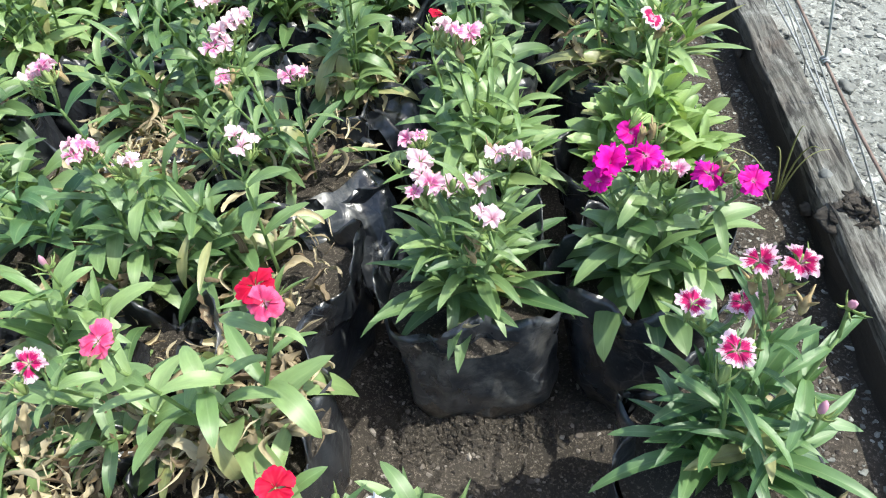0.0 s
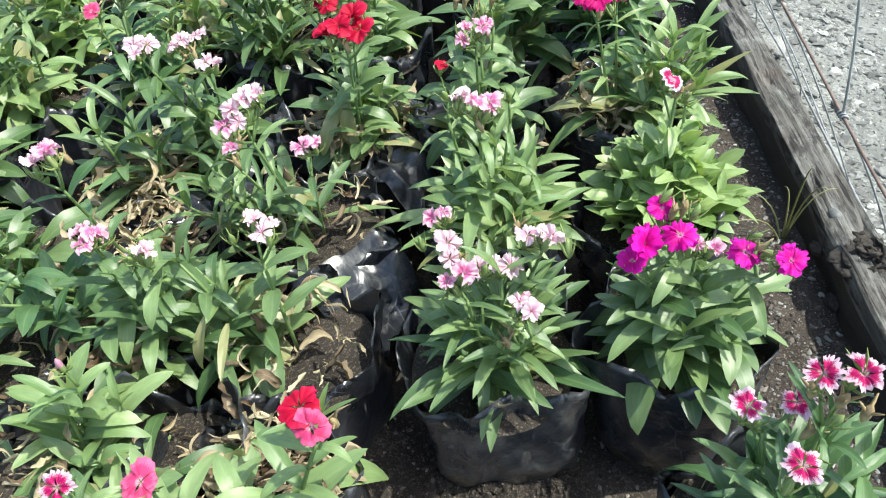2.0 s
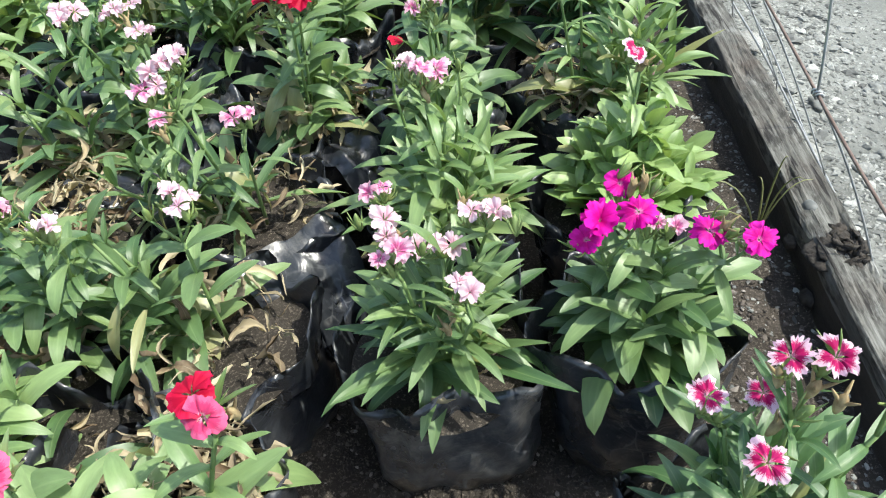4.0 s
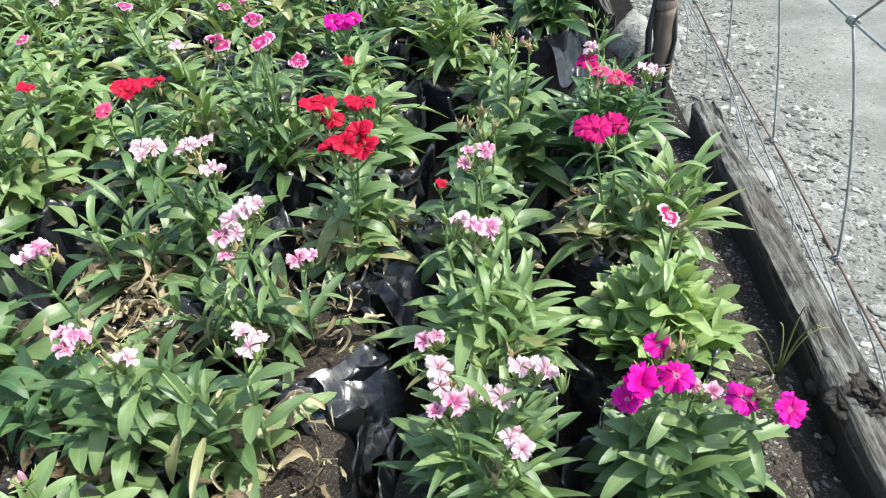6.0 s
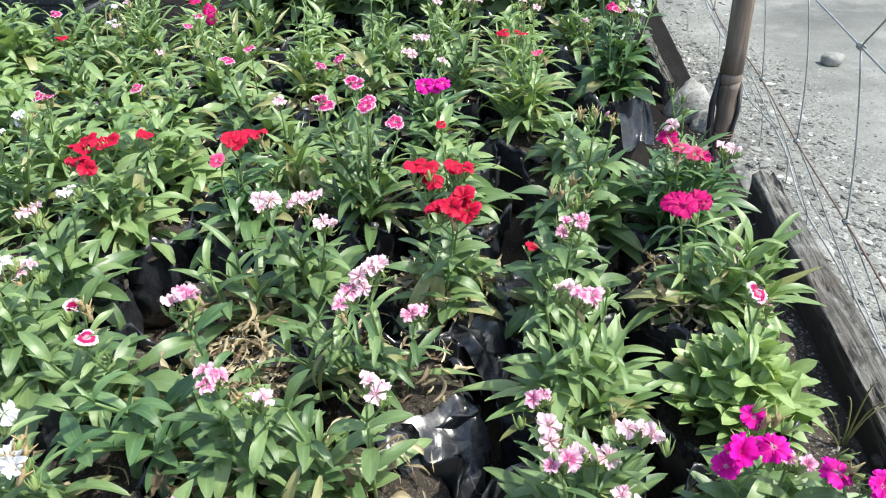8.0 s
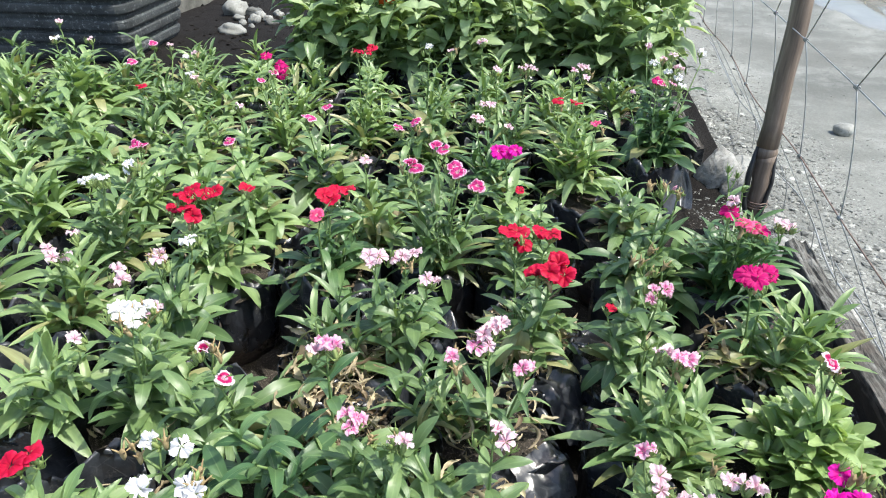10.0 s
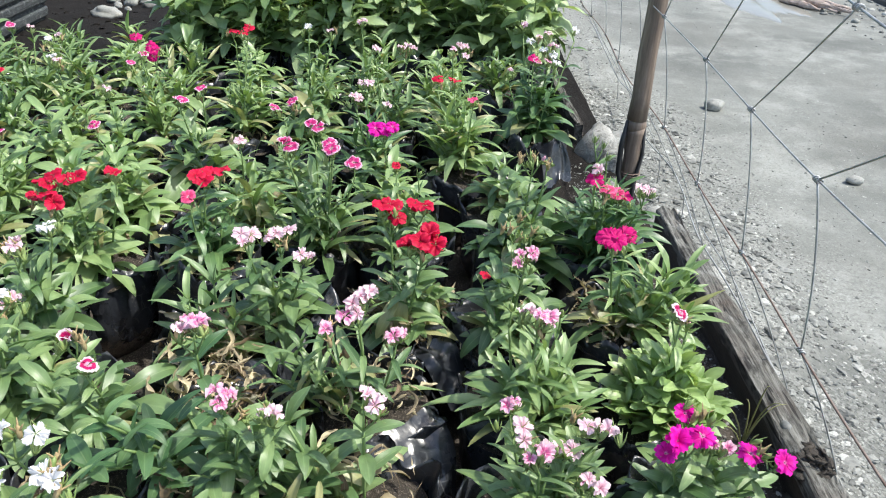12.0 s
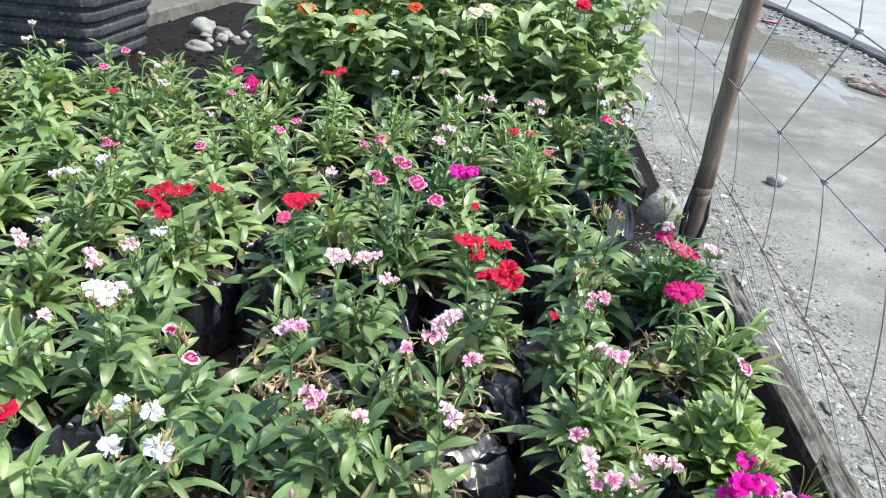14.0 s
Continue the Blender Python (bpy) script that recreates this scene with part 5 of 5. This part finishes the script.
# third row
dianthus(0.186, 0.712, ((0.185, 0.709, 0.333, "ri"), (0.195, 0.715, 0.315, "db"), (0.205, 0.72, 0.305, "lb")), style="broad", tone="lime", stems=40, size=1.2, spread=1.35, dry=2)
dianthus(-0.004, 0.712, ((0.000, 0.655, 0.362, "pk"), (0.012, 0.662, 0.358, "pk"), (-0.010, 0.664, 0.360, "lp"), (0.03, 0.68, 0.35, "gb"), (-0.03, 0.69, 0.35, "gb")), style="strap", tone="light", stems=16, size=1.05, spread=1.10, lean=(0.012, 0.0), dry=2)
dianthus(-0.205, 0.725, ((-0.204, 0.652, 0.389, "lp"), (-0.215, 0.640, 0.386, "lp"), (-0.196, 0.655, 0.392, "lp"), (-0.222, 0.628, 0.378, "pk"), (-0.170, 0.660, 0.326, "pk"), (-0.256, 0.695, 0.306, "pk")), stems=7, size=0.9, dry=7, brown=3, lean=(-0.05, 0.02), hang=9, flaps=((-0.95, 0.13, 0.095), (0.75, 0.08, 0.05)))
dianthus(-0.415, 0.690, ((-0.374, 0.598, 0.385, "pk"), (-0.385, 0.610, 0.380, "pk"), (-0.398, 0.606, 0.369, "lp")), stems=8, tone="deep", dry=6, brown=14, lean=(-0.04, -0.04), flaps=((-1.3, 0.10, 0.08),))
dianthus(-0.545, 0.700, ((-0.573, 0.682, 0.294, "ri"), (-0.519, 0.621, 0.305, "ri"), (-0.56, 0.68, 0.30, "db")), stems=7, size=0.98, dry=3, lean=(0.0, -0.030))
dianthus(-0.440, 0.815, (), style="strap", stems=6, size=1.15, dry=12, brown=14, hang=4, flaps=((-0.8, 0.11, 0.09), (-2.0, 0.09, 0.08)))
dianthus(-0.680, 0.690, ((-0.670, 0.750, 0.303, "lp"), (-0.634, 0.680, 0.357, "wh"), (-0.645, 0.668, 0.362, "wh"), (-0.647, 0.643, 0.373, "wh"), (-0.630, 0.640, 0.366, "wh"), (-0.655, 0.655, 0.372, "wh"), (-0.721, 0.765, 0.351, "lp"), (-0.708, 0.750, 0.345, "lp")), stems=10, size=1.1, dry=4)
# fourth row
dianthus(0.172, 0.905, ((0.123, 0.864, 0.352, "mr"), (0.133, 0.858, 0.350, "mr"), (0.150, 0.880, 0.346, "mr"), (0.16, 0.89, 0.34, "mr")), style="strap", tone="light", stems=13, size=1.12, lean=(0.050, 0.0), dry=4, brown=12)
dianthus(-0.010, 0.885, ((-0.010, 0.795, 0.360, "pk"), (0.006, 0.800, 0.358, "pk"), (-0.047, 0.868, 0.279, "rb"), (0.003, 0.913, 0.348, "db"), (-0.013, 0.888, 0.344, "db"), (0.018, 0.880, 0.345, "db")), stems=8, size=0.95, dry=4, flaps=((2.9, 0.09, 0.07),))
dianthus(-0.178, 0.905, ((-0.131, 0.841, 0.371, "rd"), (-0.143, 0.802, 0.373, "rd"), (-0.150, 0.815, 0.368, "rd"), (-0.130, 0.822, 0.372, "rd", 1.12), (-0.158, 0.806, 0.362, "rd", 1.12), (-0.122, 0.806, 0.366, "rd"), (-0.153, 0.931, 0.362, "rd"), (-0.140, 0.915, 0.366, "rd"), (-0.199, 0.898, 0.371, "rd"), (-0.188, 0.905, 0.372, "rd"), (-0.177, 0.906, 0.351, "rd")), stems=9, size=1.0, dry=9, brown=14, hang=16, flaps=((0.45, 0.11, 0.105), (-0.7, 0.11, 0.095)))
dianthus(-0.375, 0.935, ((-0.387, 0.830, 0.361, "lp"), (-0.376, 0.838, 0.356, "lp"), (-0.347, 0.864, 0.344, "lp"), (-0.334, 0.879, 0.341, "lp"), (-0.305, 0.813, 0.341, "lp"), (-0.355, 0.870, 0.335, "db")), stems=9, size=1.0, dry=3, flaps=((-0.2, 0.10, 0.08), (-1.3, 0.09, 0.08)))
dianthus(-0.740, 0.880, ((-0.652, 0.838, 0.362, "wh"), (-0.661, 0.773, 0.369, "lp"), (-0.694, 0.828, 0.340, "lp"), (-0.68, 0.79, 0.36, "db")), stems=9, dry=3)
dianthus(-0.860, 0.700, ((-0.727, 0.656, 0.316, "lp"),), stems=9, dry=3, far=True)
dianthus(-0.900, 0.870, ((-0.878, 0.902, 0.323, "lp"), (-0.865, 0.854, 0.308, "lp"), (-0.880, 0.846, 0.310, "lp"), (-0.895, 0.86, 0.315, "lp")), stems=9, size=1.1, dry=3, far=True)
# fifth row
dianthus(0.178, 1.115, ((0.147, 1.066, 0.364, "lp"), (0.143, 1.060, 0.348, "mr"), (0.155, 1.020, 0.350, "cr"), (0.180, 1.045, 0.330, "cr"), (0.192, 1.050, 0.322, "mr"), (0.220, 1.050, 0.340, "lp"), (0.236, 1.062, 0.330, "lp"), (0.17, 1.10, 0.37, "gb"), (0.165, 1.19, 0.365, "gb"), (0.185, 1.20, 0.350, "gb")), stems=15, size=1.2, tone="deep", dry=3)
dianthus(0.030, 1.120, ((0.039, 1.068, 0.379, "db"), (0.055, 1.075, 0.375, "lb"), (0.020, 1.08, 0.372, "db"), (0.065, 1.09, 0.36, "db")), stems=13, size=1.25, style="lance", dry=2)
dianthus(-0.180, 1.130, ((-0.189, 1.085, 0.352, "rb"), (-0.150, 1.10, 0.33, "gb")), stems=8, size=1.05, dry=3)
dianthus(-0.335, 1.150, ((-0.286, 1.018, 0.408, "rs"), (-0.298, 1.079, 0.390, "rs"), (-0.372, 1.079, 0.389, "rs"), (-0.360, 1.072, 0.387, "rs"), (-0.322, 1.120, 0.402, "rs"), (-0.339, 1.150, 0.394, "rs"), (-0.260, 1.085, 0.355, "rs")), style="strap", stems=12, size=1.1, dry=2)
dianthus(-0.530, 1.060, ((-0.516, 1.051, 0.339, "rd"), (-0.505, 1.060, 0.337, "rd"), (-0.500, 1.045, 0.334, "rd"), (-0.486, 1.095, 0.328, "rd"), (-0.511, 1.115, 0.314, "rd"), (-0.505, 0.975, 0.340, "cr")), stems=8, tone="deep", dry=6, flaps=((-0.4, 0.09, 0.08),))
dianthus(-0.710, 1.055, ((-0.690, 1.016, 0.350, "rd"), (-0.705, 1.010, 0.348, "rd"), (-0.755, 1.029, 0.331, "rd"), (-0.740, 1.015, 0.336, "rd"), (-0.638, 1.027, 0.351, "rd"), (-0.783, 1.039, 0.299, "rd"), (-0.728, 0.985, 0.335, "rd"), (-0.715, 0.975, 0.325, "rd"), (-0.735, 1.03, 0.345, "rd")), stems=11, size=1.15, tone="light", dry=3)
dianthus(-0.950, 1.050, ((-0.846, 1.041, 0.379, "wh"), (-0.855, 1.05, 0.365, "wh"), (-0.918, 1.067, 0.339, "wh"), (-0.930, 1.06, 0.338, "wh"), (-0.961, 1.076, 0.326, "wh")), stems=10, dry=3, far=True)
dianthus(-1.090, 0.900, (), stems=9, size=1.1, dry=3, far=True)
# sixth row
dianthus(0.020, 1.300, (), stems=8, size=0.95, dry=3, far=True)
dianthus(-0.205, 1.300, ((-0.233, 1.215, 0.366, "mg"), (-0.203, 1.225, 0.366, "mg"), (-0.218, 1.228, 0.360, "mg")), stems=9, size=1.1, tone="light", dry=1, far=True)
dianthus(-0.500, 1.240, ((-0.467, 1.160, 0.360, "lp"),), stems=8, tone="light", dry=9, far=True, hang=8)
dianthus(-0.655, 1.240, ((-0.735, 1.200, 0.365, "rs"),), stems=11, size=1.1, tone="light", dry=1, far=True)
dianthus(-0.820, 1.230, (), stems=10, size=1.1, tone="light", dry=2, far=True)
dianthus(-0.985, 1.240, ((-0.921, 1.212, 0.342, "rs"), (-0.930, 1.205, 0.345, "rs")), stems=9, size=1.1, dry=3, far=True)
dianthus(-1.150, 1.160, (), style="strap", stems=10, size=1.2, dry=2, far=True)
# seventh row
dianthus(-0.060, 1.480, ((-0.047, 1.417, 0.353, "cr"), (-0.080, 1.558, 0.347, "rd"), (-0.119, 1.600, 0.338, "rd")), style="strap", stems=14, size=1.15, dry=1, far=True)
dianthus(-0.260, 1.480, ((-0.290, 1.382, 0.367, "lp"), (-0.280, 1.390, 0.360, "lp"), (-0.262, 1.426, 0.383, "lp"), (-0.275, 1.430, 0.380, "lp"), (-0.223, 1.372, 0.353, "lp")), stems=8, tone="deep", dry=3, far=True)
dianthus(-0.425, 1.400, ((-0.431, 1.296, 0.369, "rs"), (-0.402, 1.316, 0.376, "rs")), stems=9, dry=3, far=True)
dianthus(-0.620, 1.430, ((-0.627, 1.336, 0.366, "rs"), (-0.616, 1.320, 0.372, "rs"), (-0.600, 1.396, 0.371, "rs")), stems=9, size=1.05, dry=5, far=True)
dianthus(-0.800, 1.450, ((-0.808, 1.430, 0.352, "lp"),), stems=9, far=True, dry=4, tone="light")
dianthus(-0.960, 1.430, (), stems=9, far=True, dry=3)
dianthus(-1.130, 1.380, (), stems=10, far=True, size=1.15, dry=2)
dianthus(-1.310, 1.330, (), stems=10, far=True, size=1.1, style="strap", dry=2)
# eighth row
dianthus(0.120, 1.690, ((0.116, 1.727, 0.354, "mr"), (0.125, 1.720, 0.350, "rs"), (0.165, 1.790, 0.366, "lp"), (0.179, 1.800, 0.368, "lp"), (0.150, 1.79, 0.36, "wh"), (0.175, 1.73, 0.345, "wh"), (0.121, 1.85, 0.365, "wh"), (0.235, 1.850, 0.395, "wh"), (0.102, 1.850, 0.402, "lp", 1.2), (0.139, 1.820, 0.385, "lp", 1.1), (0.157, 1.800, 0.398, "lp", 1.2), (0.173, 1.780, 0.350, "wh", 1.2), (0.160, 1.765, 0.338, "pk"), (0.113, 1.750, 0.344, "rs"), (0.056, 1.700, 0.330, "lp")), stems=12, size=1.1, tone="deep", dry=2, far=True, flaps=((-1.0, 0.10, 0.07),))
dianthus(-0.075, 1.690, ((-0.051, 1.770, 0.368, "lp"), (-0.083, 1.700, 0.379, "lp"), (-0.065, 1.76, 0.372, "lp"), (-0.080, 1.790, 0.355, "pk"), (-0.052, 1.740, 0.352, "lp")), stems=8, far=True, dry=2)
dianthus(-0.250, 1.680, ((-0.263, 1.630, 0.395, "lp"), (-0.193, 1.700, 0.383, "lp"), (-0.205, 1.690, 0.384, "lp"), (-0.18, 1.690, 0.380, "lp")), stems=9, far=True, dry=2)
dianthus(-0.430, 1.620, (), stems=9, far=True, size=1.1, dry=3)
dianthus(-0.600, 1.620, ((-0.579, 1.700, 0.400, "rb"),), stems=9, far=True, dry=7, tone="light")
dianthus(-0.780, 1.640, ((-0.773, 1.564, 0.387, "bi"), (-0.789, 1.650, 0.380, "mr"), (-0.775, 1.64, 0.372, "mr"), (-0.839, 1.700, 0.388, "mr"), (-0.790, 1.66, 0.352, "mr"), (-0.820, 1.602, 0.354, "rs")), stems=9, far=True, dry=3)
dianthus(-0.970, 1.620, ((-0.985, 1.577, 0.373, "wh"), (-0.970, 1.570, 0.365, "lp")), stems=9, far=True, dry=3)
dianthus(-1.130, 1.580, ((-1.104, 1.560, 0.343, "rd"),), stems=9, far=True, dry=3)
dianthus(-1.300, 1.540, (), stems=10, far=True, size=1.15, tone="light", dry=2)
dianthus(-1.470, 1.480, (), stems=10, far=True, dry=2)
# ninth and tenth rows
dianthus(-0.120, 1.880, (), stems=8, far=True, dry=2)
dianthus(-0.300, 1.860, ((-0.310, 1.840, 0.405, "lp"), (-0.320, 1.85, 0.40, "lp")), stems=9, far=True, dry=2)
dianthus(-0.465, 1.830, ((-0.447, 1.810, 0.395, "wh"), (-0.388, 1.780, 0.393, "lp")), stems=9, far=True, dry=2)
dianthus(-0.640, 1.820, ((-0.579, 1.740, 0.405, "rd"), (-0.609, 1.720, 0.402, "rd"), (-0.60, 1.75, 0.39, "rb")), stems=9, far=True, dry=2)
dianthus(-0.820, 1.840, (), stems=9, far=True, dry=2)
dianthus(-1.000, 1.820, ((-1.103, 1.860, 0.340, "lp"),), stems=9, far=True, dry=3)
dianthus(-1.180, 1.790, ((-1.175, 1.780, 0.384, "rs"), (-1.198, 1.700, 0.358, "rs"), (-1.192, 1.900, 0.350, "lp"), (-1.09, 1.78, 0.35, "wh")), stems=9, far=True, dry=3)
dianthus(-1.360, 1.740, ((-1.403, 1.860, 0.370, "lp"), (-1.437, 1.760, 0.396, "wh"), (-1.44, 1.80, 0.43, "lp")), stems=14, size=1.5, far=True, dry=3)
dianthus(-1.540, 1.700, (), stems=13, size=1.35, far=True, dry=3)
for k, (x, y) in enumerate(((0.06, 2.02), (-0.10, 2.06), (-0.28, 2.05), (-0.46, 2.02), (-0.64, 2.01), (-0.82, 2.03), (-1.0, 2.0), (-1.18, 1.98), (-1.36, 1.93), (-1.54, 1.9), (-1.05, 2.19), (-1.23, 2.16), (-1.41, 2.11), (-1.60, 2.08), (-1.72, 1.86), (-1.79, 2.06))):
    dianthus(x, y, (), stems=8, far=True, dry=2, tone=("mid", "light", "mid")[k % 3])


# ---- zinnias behind the bed ----
def zinnia(x, y, height, flowers, far, seed):
    """A tall broad-leaved bedding plant in a black bag, with or without blossoms."""
    r = random.Random(seed)
    word = {"or": "orange", "cw": "cream", "rd": "red"}[flowers[0][3]] + "-flowered" if flowers else "flowerless"
    pot = thing("potted_zinnia", (x, y, 0), f"tall {word} zinnia with broad green leaves in a black bag", "potted plant", "potted zinnias behind the dianthus")
    part("grow_bag", BAGS[r.randrange(len(BAGS))], pot, Matrix.Rotation(r.uniform(0, 6), 4, "Z"), "crumpled black plastic film bag")
    part("bag_soil", BAG_SOIL[0], pot)
    fol = Foliage(pot, far)
    for i in range(5):
        az = i * 2.4 + r.uniform(-0.4, 0.4)
        base = Vector((0.02 * math.cos(az), 0.02 * math.sin(az), 0.15))
        tip = Vector((r.uniform(0.05, 0.12) * math.cos(az), r.uniform(0.05, 0.12) * math.sin(az), height * r.uniform(0.85, 1.05)))
        way = bezier(base, base.lerp(tip, 0.5) + Vector((0.02 * math.cos(az), 0.02 * math.sin(az), 0)), tip, 12)
        part("stem", mesh_of("stem", *tube(way, [0.004 - 0.0002 * k for k in range(12)], 5), M_STEM), pot)
        for k in range(1, 12):
            la = az + (math.pi / 2) * (k % 2) + r.uniform(-0.3, 0.3)
            for side in (0, 3.1):
                fol.add("ovate", "zinnia", r, way[k], la + side, r.uniform(0.0, 0.9), r.uniform(0.070, 0.140) * (1.1 - 0.03 * k))
    for k in range(7):
        d = r.uniform(0, 6.28)
        fol.add("ovate", "zinnia", r, Vector((0.03 * math.cos(d), 0.03 * math.sin(d), r.uniform(0.18, 0.28))), d, r.uniform(-0.2, 0.5), r.uniform(0.08, 0.13))
    for i, (fx, fy, fz, tone) in enumerate(flowers):
        q = Vector((fx - x, fy - y, fz))
        part("stem", mesh_of("stem", *tube(bezier((0, 0, 0.16), Vector((q.x * 0.6, q.y * 0.6, fz * 0.7)), q, 8), [0.004] * 6 + [0.003, 0.003], 5), M_STEM), pot)
        head = part("flower", CALYX[i % 4], pot, Matrix.Translation(q) @ Euler((0.5 + r.uniform(-0.2, 0.2), r.uniform(-0.2, 0.3), 0)).to_matrix().to_4x4())
        for ring in range(3):
            for k in range(9):
                m = Matrix.Rotation(k * 6.283 / 9 + ring * 0.3, 4, "Z") @ Matrix.Rotation(0.12 - 0.30 * ring + r.uniform(-0.12, 0.12), 4, "Y") @ Matrix.Scale((1.9 - 0.45 * ring) * r.uniform(0.85, 1.1), 4)
                part("petal", petal_mesh(tone, k % 6), head, m)
    fol.done()


r = random.Random(77)
blooms = {1: ((-0.835, 2.36, 0.445, "or"),), 2: ((-0.650, 2.36, 0.440, "or"), (-0.662, 2.35, 0.400, "or")), 3: ((-0.47, 2.36, 0.485, "or"),), 4: ((-0.270, 2.34, 0.490, "cw"), (-0.235, 2.38, 0.500, "cw")), 6: ((0.080, 2.38, 0.545, "rd"),)}
for row, y in enumerate((2.36, 2.58, 2.82, 3.08)):
    for col in range(8):
        x = -0.93 + 0.185 * col + 0.05 * (row % 2) + r.uniform(-0.02, 0.02)
        if x > 0.24:
            continue
        zinnia(x, y + r.uniform(-0.03, 0.03), (0.46, 0.58, 0.70, 0.82)[row] * r.uniform(0.88, 1.10), blooms.get(col, ()) if row == 0 else (), row > 0, 500 + row * 20 + col)
